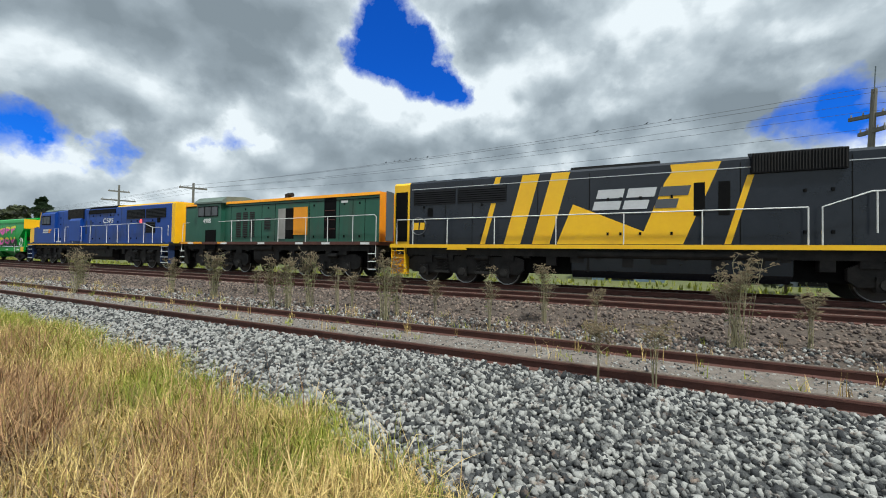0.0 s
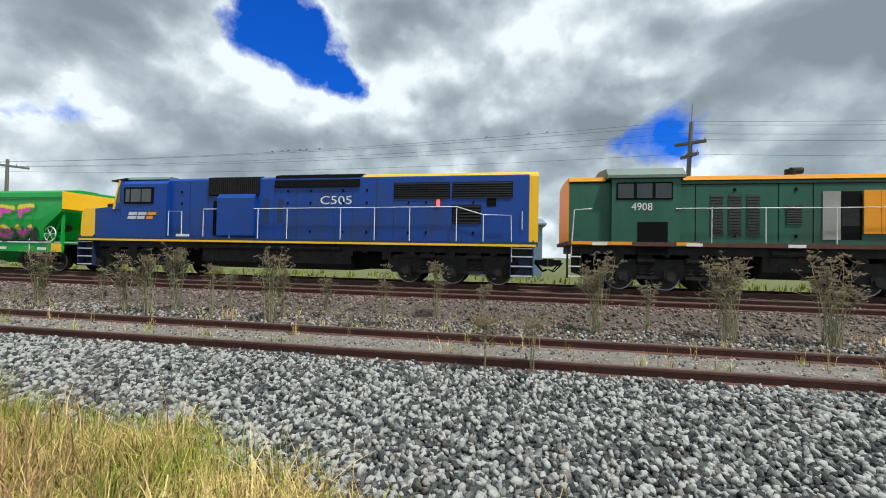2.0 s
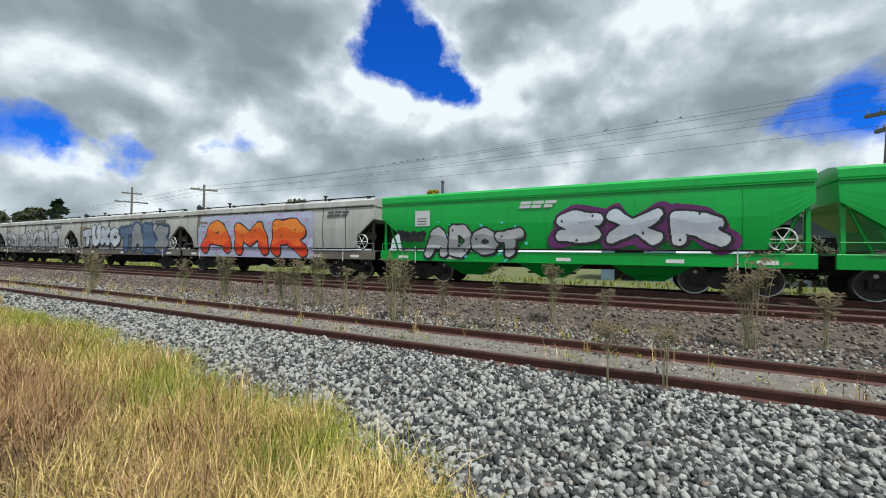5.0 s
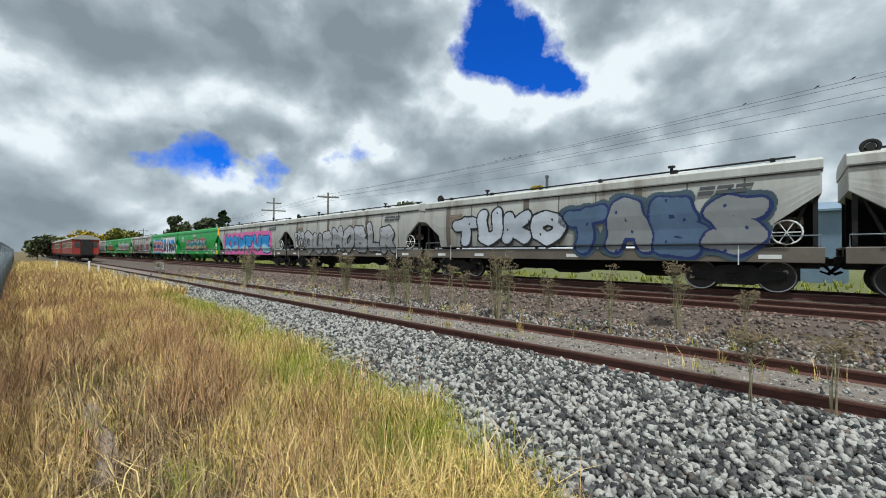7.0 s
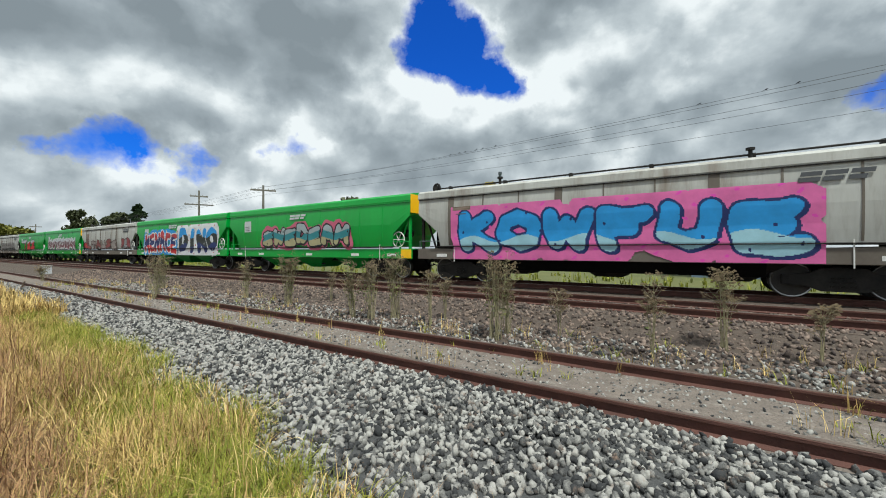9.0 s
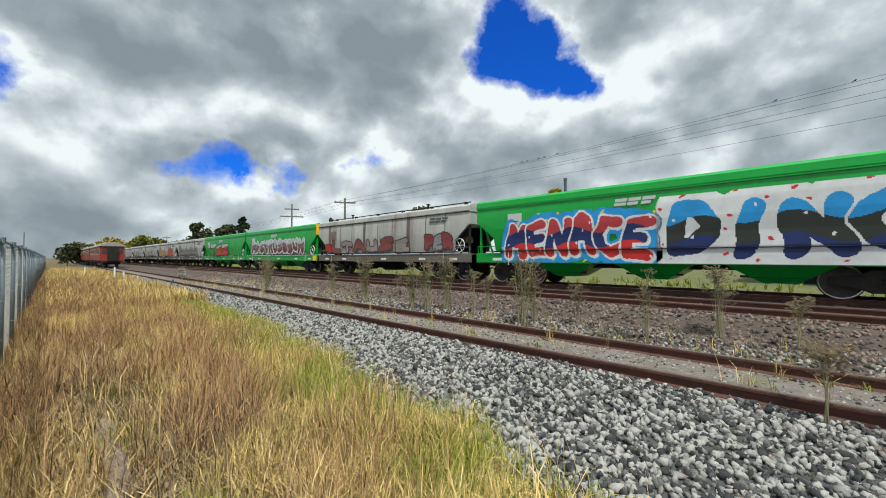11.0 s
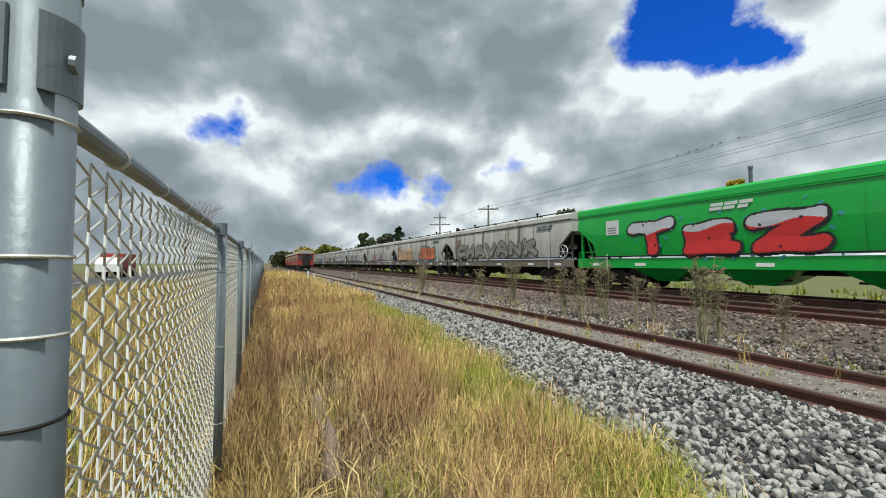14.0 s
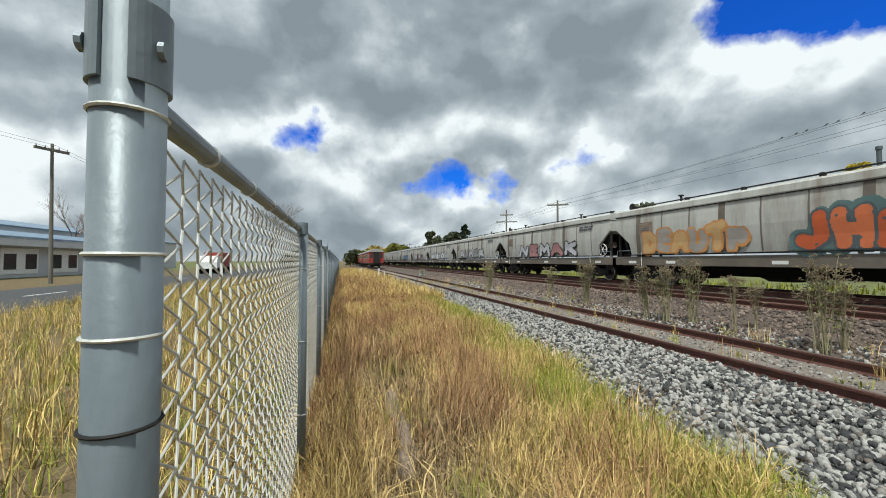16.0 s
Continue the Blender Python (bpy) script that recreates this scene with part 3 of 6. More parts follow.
def wheel_mesh(r):
    b = Build()
    for rr, y0, y1, mi in ((r, -0.065, 0.065, 0), (r + 0.025, 0.065, 0.09, 0), (r * 0.82, -0.072, -0.064, 0), (r * 0.3, -0.12, -0.06, 0)):
        n = 22
        b.prism([(rr * math.cos(2 * math.pi * i / n), rr * math.sin(2 * math.pi * i / n)) for i in range(n)], "y", y0, y1, mi)
    for i in range(4):
        q = math.pi * i / 2 + 0.4
        b.tube((r * 0.55 * math.cos(q), -0.076, r * 0.55 * math.sin(q)), (r * 0.55 * math.cos(q), -0.071, r * 0.55 * math.sin(q)), r * 0.13, 8, mi=1 if i == 0 else 0)
    b.ring((0, -0.068, 0), r - 0.02, 0.022, n=22, k=5, mi=1)
    return b.mesh("wheel", [M["wheel"], M["tread"]])


WHEEL = {r: wheel_mesh(r) for r in (0.46, 0.5)}


def freight_bogie(parent, xc):
    for dx in (-0.92, 0.92):
        for s in (-1, 1):
            part("wheel", WHEEL[0.46], None, parent, at=pose(xc + dx, s * 0.75, 0.46, 0, 0, 0 if s < 0 else 180))
    for s in (-1, 1):
        y = s * 1.0
        b = Build()
        b.prism([(xc - 1.15, 0.36), (xc - 0.72, 0.34), (xc - 0.4, 0.2), (xc + 0.4, 0.2), (xc + 0.72, 0.34), (xc + 1.15, 0.36), (xc + 1.15, 0.6), (xc + 0.6, 0.66), (xc + 0.4, 0.78), (xc - 0.4, 0.78), (xc - 0.6, 0.66), (xc - 1.15, 0.6)], "y", y - 0.09, y + 0.09)
        part("side_frame", b, M["under"], parent)
        for dx in (-0.16, 0, 0.16):
            part("spring", Build().line([(xc + dx + 0.06 * math.cos(j * 1.2), y + s * 0.1 + 0.06 * math.sin(j * 1.2), 0.27 + j * 0.02) for j in range(16)], 0.015, 4), M["under"], parent)
        for dx in (-0.92, 0.92):
            part("axle_box", Build().tube((xc + dx, y - 0.12, 0.46), (xc + dx, y + 0.12, 0.46), 0.13, 10), M["under"], parent)
    part("bolster", Build().box(xc - 0.2, xc + 0.2, -1.0, 1.0, 0.5, 0.82), M["under"], parent)


def loco_bogie(parent, xc, gap=1.7):
    for k in (-1, 0, 1):
        for s in (-1, 1):
            part("wheel", WHEEL[0.5], None, parent, at=pose(xc + k * gap, s * 0.75, 0.5, 0, 0, 0 if s < 0 else 180))
    for s in (-1, 1):
        y = s * 1.12
        b = Build()
        L = gap + 0.75
        b.prism([(xc - L, 0.6), (xc - L + 0.2, 0.42), (xc + L - 0.2, 0.42), (xc + L, 0.6), (xc + L, 0.98), (xc + L - 0.3, 1.1), (xc - L + 0.3, 1.1), (xc - L, 0.92)], "y", y - 0.08, y + 0.08)
        part("side_frame", b, M["under"], parent)
        for k in (-1, 0, 1):
            a = Build().box(xc + k * gap - 0.2, xc + k * gap + 0.2, y + s * 0.05 - 0.1, y + s * 0.05 + 0.1, 0.3, 0.72)
            a.tube((xc + k * gap, y + s * 0.02, 0.5), (xc + k * gap, y + s * 0.22, 0.5), 0.15, 10)
            part("axle_box", a, M["under"], parent)
        for k in (-0.5, 0.5):
            for dx in (-0.17, 0.17):
                part("spring", Build().line([(xc + k * gap + dx + 0.09 * math.cos(j * 1.05), y + s * 0.12 + 0.09 * math.sin(j * 1.05), 0.52 + j * 0.02) for j in range(22)], 0.022, 4), M["under"], parent)
            b = Build()
            b.box(xc + k * gap - 0.32, xc + k * gap + 0.32, y + s * 0.12 - 0.1, y + s * 0.12 + 0.1, 0.42, 0.52)
            part("spring_seat", b, M["under"], parent)
            part("brake_cylinder", Build().tube((xc + k * gap - 0.3, y + s * 0.16, 1.05), (xc + k * gap + 0.25, y + s * 0.16, 1.05), 0.11, 10), M["under"], parent)


def coupler(parent, x, d):
    b = Build().box(min(x, x + d * 0.38), max(x, x + d * 0.38), -0.09, 0.09, 0.78, 1.0)
    b.box(min(x + d * 0.3, x + d * 0.48), max(x + d * 0.3, x + d * 0.48), -0.17, 0.17, 0.74, 1.04)
    part("coupler", b, M["under"], parent)
    for y in (-0.45, 0.4):
        part("air_hose", Build().line([(x, y, 0.9), (x + d * 0.15, y, 0.72), (x + d * 0.3, y * 0.8, 0.55), (x + d * 0.45, y * 0.5, 0.62)], 0.028, 6), M["dark"], parent)


def hand_rail(parent, pts, posts, foot, r=0.02, m="white"):
    b = Build().line(pts, r, 6)
    rail = part("handrail", b, M[m], parent)
    for x, y, z in posts:
        part("stanchion", Build().tube((x, y, foot), (x, y, z), r, 6), M[m], rail)


def decal(parent, name, poly, y, m, label="", t=0.008):
    return part(name, Build().prism(poly, "y", y - t, y), M[m], parent, label)


def slanted(x0, x1, z0, z1, k=0.2):
    s = (z1 - z0) * k
    return [(x0, z0), (x1, z0), (x1 + s, z1), (x0 + s, z1)]


def logo(parent, x0, x1, z0, z1, y, mats, k=0.25):
    """Three slanted emblem shapes, each of two plain bars."""
    w = (x1 - x0) / 3
    h = z1 - z0
    for i, m in enumerate(mats):
        e = Build()
        for lo, hi, in0, in1 in ((0.0, 0.42, 0.0, 0.9 - 0.12 * i), (0.56, 1.0, 0.02, 0.9)):
            a, b = x0 + (i + in0) * w, x0 + (i + in1) * w
            e.prism([(a + h * lo * k, z0 + lo * h), (b + h * lo * k, z0 + lo * h), (b + h * hi * k, z0 + hi * h), (a + h * hi * k, z0 + hi * h)], "y", y - 0.01, y)
        part("emblem", e, M[m], parent)


def text_part(parent, words, x, z, y, size, m, squeeze=1.0):
    cu = bpy.data.curves.new("lettering", "FONT")
    cu.body, cu.size, cu.extrude, cu.align_x = words, size, 0.004, "CENTER"
    cu.resolution_u = 3
    tmp = bpy.data.objects.new("lettering", cu)
    me = bpy.data.meshes.new_from_object(tmp)
    bpy.data.objects.remove(tmp)
    me.materials.clear()
    me.materials.append(M[m])
    ob = part("lettering", me, None, parent)
    ob.matrix_basis = pose(x, y, z, 90, 0, 0) @ Matrix.Diagonal((squeeze, 1, 1, 1))
    return ob


def louvres(parent, name, x0, x1, z0, z1, y, m="dark", n=10, slat="mesh_dark"):
    p = part(name, Build().box(x0, x1, y - 0.012, y + 0.02, z0, z1), M[m], parent)
    for i in range(n):
        z = z0 + (i + 0.5) * (z1 - z0) / n
        h = (z1 - z0) / n
        part("slat", Build().prism([(y - 0.014, z - h * 0.4), (y - 0.036, z - h * 0.45), (y - 0.014, z + h * 0.3)], "x", x0 + 0.02, x1 - 0.02), M[slat], p)
    return p


def steps(parent, x0, x1, y0, y1, zs, m, well):
    st = part("step_side", Build().box(x0 - 0.015, x0 + 0.015, y0, y1, zs[0] - 0.06, zs[-1] + 0.3), M[well], parent)
    part("step_side", Build().box(x1 - 0.015, x1 + 0.015, y0, y1, zs[0] - 0.06, zs[-1] + 0.3), M[well], parent)
    for z in zs:
        part("step", Build().box(x0 + 0.016, x1 - 0.016, y0 - 0.02, y1, z - 0.02, z + 0.02), M[m], st)


def loco_frame(lo, L, deck, edge, edge_m, tank, bogies, gap):
    """Deck, frame edge, tank, bogies and couplers shared by the locomotives; x from -L/2 to L/2."""
    a = L / 2
    part("underframe", Build().box(-a + 0.25, a - 0.25, -1.3, 1.3, deck - 0.42, deck - 0.14), M["under"], lo)
    part("deck", Build().box(-a, a, -1.48, 1.48, deck - 0.14, deck, c=0.02), M[edge], lo)
    for s in (-1, 1):
        b = Build().box(-a + 0.02, a - 0.02, s * 1.49 - 0.012, s * 1.49 + 0.012, deck - 0.13, deck + 0.012)
        part("frame_edge", b, M[edge_m], lo, "painted edge of the walkway")
    # added near-black filler: blocks the view under the frame and paints its shade
    part("equipment_box", Build().box(-a + 0.5, a - 0.5, -0.85, 0.85, 0.5, deck - 0.3), M["dark"], lo)
    for i in range(int(L * 1.1)):
        x = -a + 0.8 + i * (L - 1.6) / (L * 1.1)
        part("underframe_gear", Build().box(x, x + 0.22 + 0.25 * ((i * 7) % 3) / 2, -1.28, -1.0, deck - 0.5 - 0.12 * ((i * 5) % 3), deck - 0.2), M["under"], lo)
    x0, x1, z0, m = tank
    part("fuel_tank", Build().prism([(-1.25, z0 + 0.25), (-0.95, z0), (0.95, z0), (1.25, z0 + 0.25), (1.25, deck - 0.2), (-1.25, deck - 0.2)], "x", x0, x1), M[m], lo)
    part("tank_strap", Build().box(x0 + 0.5, x0 + 0.58, -1.27, 1.27, z0 + 0.2, deck - 0.2), M["under"], lo)
    part("air_reservoir", Build().tube((x0 + 0.2, -1.28, deck - 0.32), (x1 - 0.4, -1.28, deck - 0.32), 0.13, 12), M["under"], lo)
    for x in bogies:
        loco_bogie(lo, x, gap)
    for d in (-1, 1):
        coupler(lo, d * a, d)


def hood(lo, name, x0, x1, w, z0, z1, m, c=0.12, label=""):
    return part(name, Build().prism([(-w, z0), (w, z0), (w, z1 - c), (w - c, z1 - 0.02), (0, z1 + 0.04), (-w + c, z1 - 0.02), (-w, z1 - c)], "x", x0, x1), M[m], lo, label)


def seams(lo, xs, y, z0, z1, m):
    for x in xs:
        part("panel_seam", Build().box(x - 0.012, x + 0.012, y - 0.006, y, z0, z1), M[m], lo)


def latches(lo, pts, y):
    for x, z in pts:
        part("latch", Build().box(x - 0.035, x + 0.035, y - 0.03, y, z - 0.05, z + 0.05), M["dark"], lo)


def roof_fan(lo, x, z, r=0.55):
    b = Build().tube((x, 0, z - 0.06), (x, 0, z + 0.09), r, 18)
    f = part("roof_fan", b, M["under"], lo)
    part("fan_grille", Build().ring((x, 0, z + 0.1), r * 0.6, 0.03, axis="z", n=18, k=4), M["dark"], f)


def loco_black():
    lo = thing("diesel_locomotive", "black diesel locomotive with slanted yellow stripes", "locomotive", "locomotives")
    c = 1.02  # centre of the locomotive in the train

    def X(q):
        return q - c
    L, y = 20.7, -1.22
    loco_frame(lo, L, 1.56, "black", "yellow", (X(-1.77), X(4.33), 0.42, "black"), (X(-6.0), X(8.0)), 1.75)
    hood(lo, "long_hood", X(-8.5), X(7.6), 1.22, 1.56, 4.3, "black")
    hood(lo, "end_hood", X(-9.3), X(-8.5), 1.2, 1.56, 4.28, "yellow", label="yellow end of the hood")
    # the hood is solid here: a near-black panel paints the doorway's shade
    part("end_door", Build().box(X(-9.2), X(-8.62), y - 0.015, y + 0.05, 1.7, 3.85), M["dark"], lo, "doorway in the yellow end, its shade painted as a near-black panel")
    part("door_leaf", Build().box(X(-9.36), X(-9.32), y - 0.55, y, 1.7, 3.85), M["shed"], lo, "open grey door")
    hood(lo, "cab", X(7.6), X(10.0), 1.45, 1.56, 4.35, "black", 0.25)
    hood(lo, "nose", X(10.0), X(11.2), 1.1, 1.56, 2.7, "yellow", 0.2)
    part("cab_window", Build().box(X(8.2), X(9.4), -1.47, -1.44, 3.0, 3.7), M["window"], lo)
    louvres(lo, "intake_grille", X(-8.3), X(-6.35), 3.24, 3.86, y, n=7)
    louvres(lo, "intake_grille", X(-6.25), X(-4.2), 3.24, 3.86, y, n=7)
    rad = part("radiator", Build().prism([(y - 0.1, 3.72), (y, 3.72), (y + 0.35, 4.42), (y - 0.1, 4.3)], "x", X(3.35), X(5.5)), M["mesh_dark"], lo, "ribbed black radiator screen")
    for i in range(30):
        x = X(3.4 + i * 0.0705)
        part("rib", Build().box(x - 0.012, x + 0.012, y - 0.125, y - 0.1, 3.75, 4.28), M["under"], rad)
    part("exhaust_duct", Build().prism([(-0.9, 4.25), (0.9, 4.25), (0.7, 4.46), (-0.7, 4.46)], "x", X(-1.9), X(1.0)), M["dark"], lo)
    for x in (-7.8, -6.6, -5.4):
        roof_fan(lo, X(x), 4.33)
    # stripes
    k = 0.27
    for x0, w, z0, z1 in ((-5.25, 0.2, 1.6, 3.2), (-4.28, 0.64, 1.6, 4.2), (-3.2, 0.64, 1.6, 4.2), (2.7, 0.17, 1.6, 3.7), (6.4, 0.4, 1.6, 4.1)):
        decal(lo, "stripe", slanted(X(x0), X(x0 + w), z0, z1, k), y, "yellow", "slanted yellow stripe")
    decal(lo, "stripe", slanted(X(-4.72), X(-4.5), 3.92, 4.2, k), y, "yellow", "slanted yellow stripe")
    poly = [(X(-2.3), 1.6), (X(1.62), 1.6), (X(2.62), 4.18), (X(1.25), 4.18), (X(1.3), 3.95), (X(1.1), 3.62), (X(0.5), 2.02), (X(-1.75), 3.02)]
    b = Build()
    b.prism([poly[0], poly[1], poly[6], poly[7]], "y", y - 0.008, y)
    b.prism([poly[1], poly[2], poly[3], poly[4], poly[5], poly[6]], "y", y - 0.008, y)
    part("stripe", b, M["yellow"], lo, "large yellow swoosh panel")
    logo(lo, X(-1.1), X(1.75), 2.78, 3.48, y - 0.009, ("silver", "silver", "grey_decal"))
    part("emblem", Build().ring((X(-8.05), y - 0.01, 2.35), 0.36, 0.02, n=24, k=4), M["grey_decal"], lo, "round anniversary badge")
    decal(lo, "emblem", slanted(X(-8.3), X(-8.07), 2.2, 2.5, 0.1), y, "yellow")
    decal(lo, "emblem", slanted(X(-8.0), X(-7.78), 2.2, 2.5, 0.1), y, "yellow")
    seams(lo, [X(q) for q in (-6.8, -5.6, -3.0, -1.2, 1.6, 3.1, 5.6, 6.6)], y, 1.6, 4.1, "dark")
    part("panel_seam", Build().box(X(-8.4), X(7.5), y - 0.012, y, 3.92, 3.945), M["silver"], lo, "pale trim line below the roof")
    latches(lo, [(X(q), z) for q in (-7.8, -5.2, -0.6, -0.2, 0.4, 1.3, 4.6, 5.2) for z in (1.95, 3.15)], y)
    for q in (1.9, 2.55):
        part("vent_door", Build().box(X(q), X(q + 0.3), y - 0.012, y, 2.5, 3.55), M["dark"], lo)
    part("door_window", Build().box(X(-7.62), X(-7.38), y - 0.015, y, 2.75, 3.1), M["dark"], lo)
    yr = -1.44
    hand_rail(lo, [(X(-9.0), yr, 1.56), (X(-9.0), yr, 2.62), (X(4.6), yr, 2.64)], [(X(q), yr, 2.63) for q in (-8.2, -6.6, -4.6, -2.3, -0.1, 2.1, 4.6)], 1.56)
    hand_rail(lo, [(X(4.9), yr, 1.56), (X(4.9), yr, 2.64), (X(5.9), yr, 3.02), (X(8.0), yr, 3.05)], [(X(q), yr, 3.02) for q in (6.0, 7.6)], 1.9)
    steps(lo, X(-9.25), X(-8.6), -1.46, -1.1, (0.35, 0.68, 1.0, 1.3), "yellow", "yellow")
    part("step_shield", Build().box(X(-9.28), X(-8.58), -1.1, -1.06, 0.3, 1.42), M["yellow"], lo)
    part("frame_bracket", Build().prism([(X(-6.6), 1.36), (X(-5.7), 1.36), (X(-5.8), 1.46), (X(-6.5), 1.46)], "y", -1.5, -1.48), M["yellow"], lo)
    return lo, c


def loco_green():
    lo = thing("diesel_locomotive", "old dark green diesel locomotive with orange trim and open doors", "locomotive", "locomotives")
    c = -17.25

    def X(q):
        return q - c
    L, y = 14.4, -1.2
    loco_frame(lo, L, 1.68, "rust", "rust", (X(-18.2), X(-16.3), 0.5, "under"), (X(-21.0), X(-13.4)), 1.55)
    for q0, q1 in ((-24.3, -22.3), (-20.9, -20.2)):
        part("edge_stripe", Build().box(X(q0), X(q1), -1.512, -1.503, 1.58, 1.69), M["orange"], lo)
    for q in (-23.6, -20.6, -17.6, -14.9, -13.2, -10.9):
        part("edge_label", Build().box(X(q), X(q + 0.5), -1.515, -1.503, 1.56, 1.66), M["white"], lo)
    hood(lo, "long_hood", X(-20.75), X(-10.1), 1.2, 1.68, 3.92, "green_loco")
    hood(lo, "short_hood", X(-24.35), X(-22.95), 1.2, 1.68, 3.88, "green_loco")
    hood(lo, "cab", X(-22.95), X(-20.75), 1.42, 1.68, 3.95, "green_loco", 0.08)
    part("cab_roof", Build().prism([(-1.5, 3.9), (1.5, 3.9), (1.5, 4.0), (1.2, 4.28), (0, 4.42), (-1.2, 4.28), (-1.5, 4.0)], "x", X(-23.1), X(-20.6)), M["grey_green"], lo, "pale grey-green cab roof")
    for q0, q1 in ((-24.36, -23.12), (-20.6, -10.08)):
        part("roof_edge", Build().prism([(-1.24, 3.84), (-1.2, 3.98), (0, 4.04), (1.2, 3.98), (1.24, 3.84)], "x", X(q0), X(q1)), M["orange"], lo, "orange roof edge")
    part("end_panel", Build().box(X(-10.1), X(-10.06), -1.2, 1.2, 1.7, 3.9), M["orange"], lo, "orange hood end")
    part("end_panel", Build().box(X(-24.39), X(-24.35), -1.2, 1.2, 1.7, 3.88), M["orange"], lo, "orange hood end")
    fr = part("cab_window", Build().box(X(-22.8), X(-21.0), -1.44, -1.41, 3.15, 3.75), M["dark"], lo)
    for i in range(3):
        part("pane", Build().box(X(-22.75 + i * 0.6), X(-22.25 + i * 0.6), -1.452, -1.44, 3.2, 3.7), M["window"], fr)
    # no hole in the cab: the doorway's shade is a near-black box
    part("cab_door", Build().box(X(-22.1), X(-21.15), -1.44, -1.38, 1.25, 2.38), M["dark"], lo, "open cab doorway, its shade painted as a near-black panel")
    text_part(lo, "4908", X(-21.97), 2.78, -1.432, 0.38, "white", 0.9)
    for q in (-19.75, -19.2, -18.65):
        louvres(lo, "louvre_panel", X(q), X(q + 0.42), 1.95, 3.35, y, "green_loco", 14, "under")
    louvres(lo, "louvre_panel", X(-17.5), X(-17.0), 2.35, 3.0, y, "green_loco", 8, "under")
    # the bay's shaded inside is a near-black panel on the closed hood
    part("engine_bay", Build().box(X(-16.4), X(-15.35), y - 0.004, y + 0.06, 1.85, 3.42), M["dark"], lo, "open engine bay, its shade painted as a near-black panel")
    part("bay_door", Build().box(X(-16.45), X(-15.95), y - 0.03, y - 0.006, 1.85, 3.42), M["roof_grey"], lo, "bare grey inner door")
    for q in (-15.33, -14.86):
        part("bay_door", Build().box(X(q), X(q + 0.46), y - 0.06, y - 0.03, 2.05, 3.45), M["orange"], lo, "folded-back orange door")
    part("engine_block", Build().box(X(-15.9), X(-15.4), y - 0.006, y + 0.02, 2.3, 2.9), M["under"], lo)
    # near-black panel painted as the compartment's shade, with shelf bars in front
    part("radiator_opening", Build().box(X(-13.35), X(-12.6), y - 0.006, y + 0.04, 1.85, 3.82), M["dark"], lo, "open compartment, its shade painted as a near-black panel")
    for z in (2.3, 2.75, 3.2):
        part("shelf_bar", Build().box(X(-13.3), X(-12.65), y - 0.012, y, z, z + 0.03), M["rust"], lo)
    seams(lo, [X(q) for q in (-20.2, -17.7, -16.7, -14.3, -12.4, -11.6, -10.9)], y, 1.75, 3.7, "dark")
    part("panel_seam", Build().box(X(-20.7), X(-10.1), y - 0.02, y, 3.68, 3.71), M["dark"], lo)
    latches(lo, [(X(q), z) for q in (-19.0, -17.2, -14.0, -12.1, -11.2) for z in (1.95, 3.5)], y)
    part("notice", Build().box(X(-12.3), X(-11.9), y - 0.006, y, 3.55, 3.66), M["white"], lo)
    part("exhaust_stack", Build().tube((X(-16.8), -0.3, 3.95), (X(-16.8), -0.3, 4.35), 0.16, 10).tube((X(-16.8), -0.3, 4.3), (X(-16.45), -0.3, 4.3), 0.12, 10), M["under"], lo)
    part("horn", Build().tube((X(-23.8), -0.5, 3.95), (X(-23.8), -0.5, 4.1), 0.06, 8), M["under"], lo)
    yr = -1.44
    hand_rail(lo, [(X(-20.9), yr, 2.84), (X(-10.2), yr, 2.9), (X(-10.1), yr, 2.8), (X(-10.1), yr, 1.0)], [(X(q), yr, 2.88) for q in (-19.8, -18.2, -16.2, -14.3, -12.9, -11.4)], 1.68, 0.016)
    hand_rail(lo, [(X(-23.6), yr, 2.84), (X(-24.2), yr, 2.8), (X(-24.3), yr, 1.1)], [], 1.6, 0.018)
    steps(lo, X(-24.4), X(-23.95), -1.46, -1.15, (0.45, 0.8, 1.15), "white", "under")
    steps(lo, X(-10.5), X(-10.05), -1.46, -1.15, (0.45, 0.8, 1.15), "white", "under")
    return lo, c


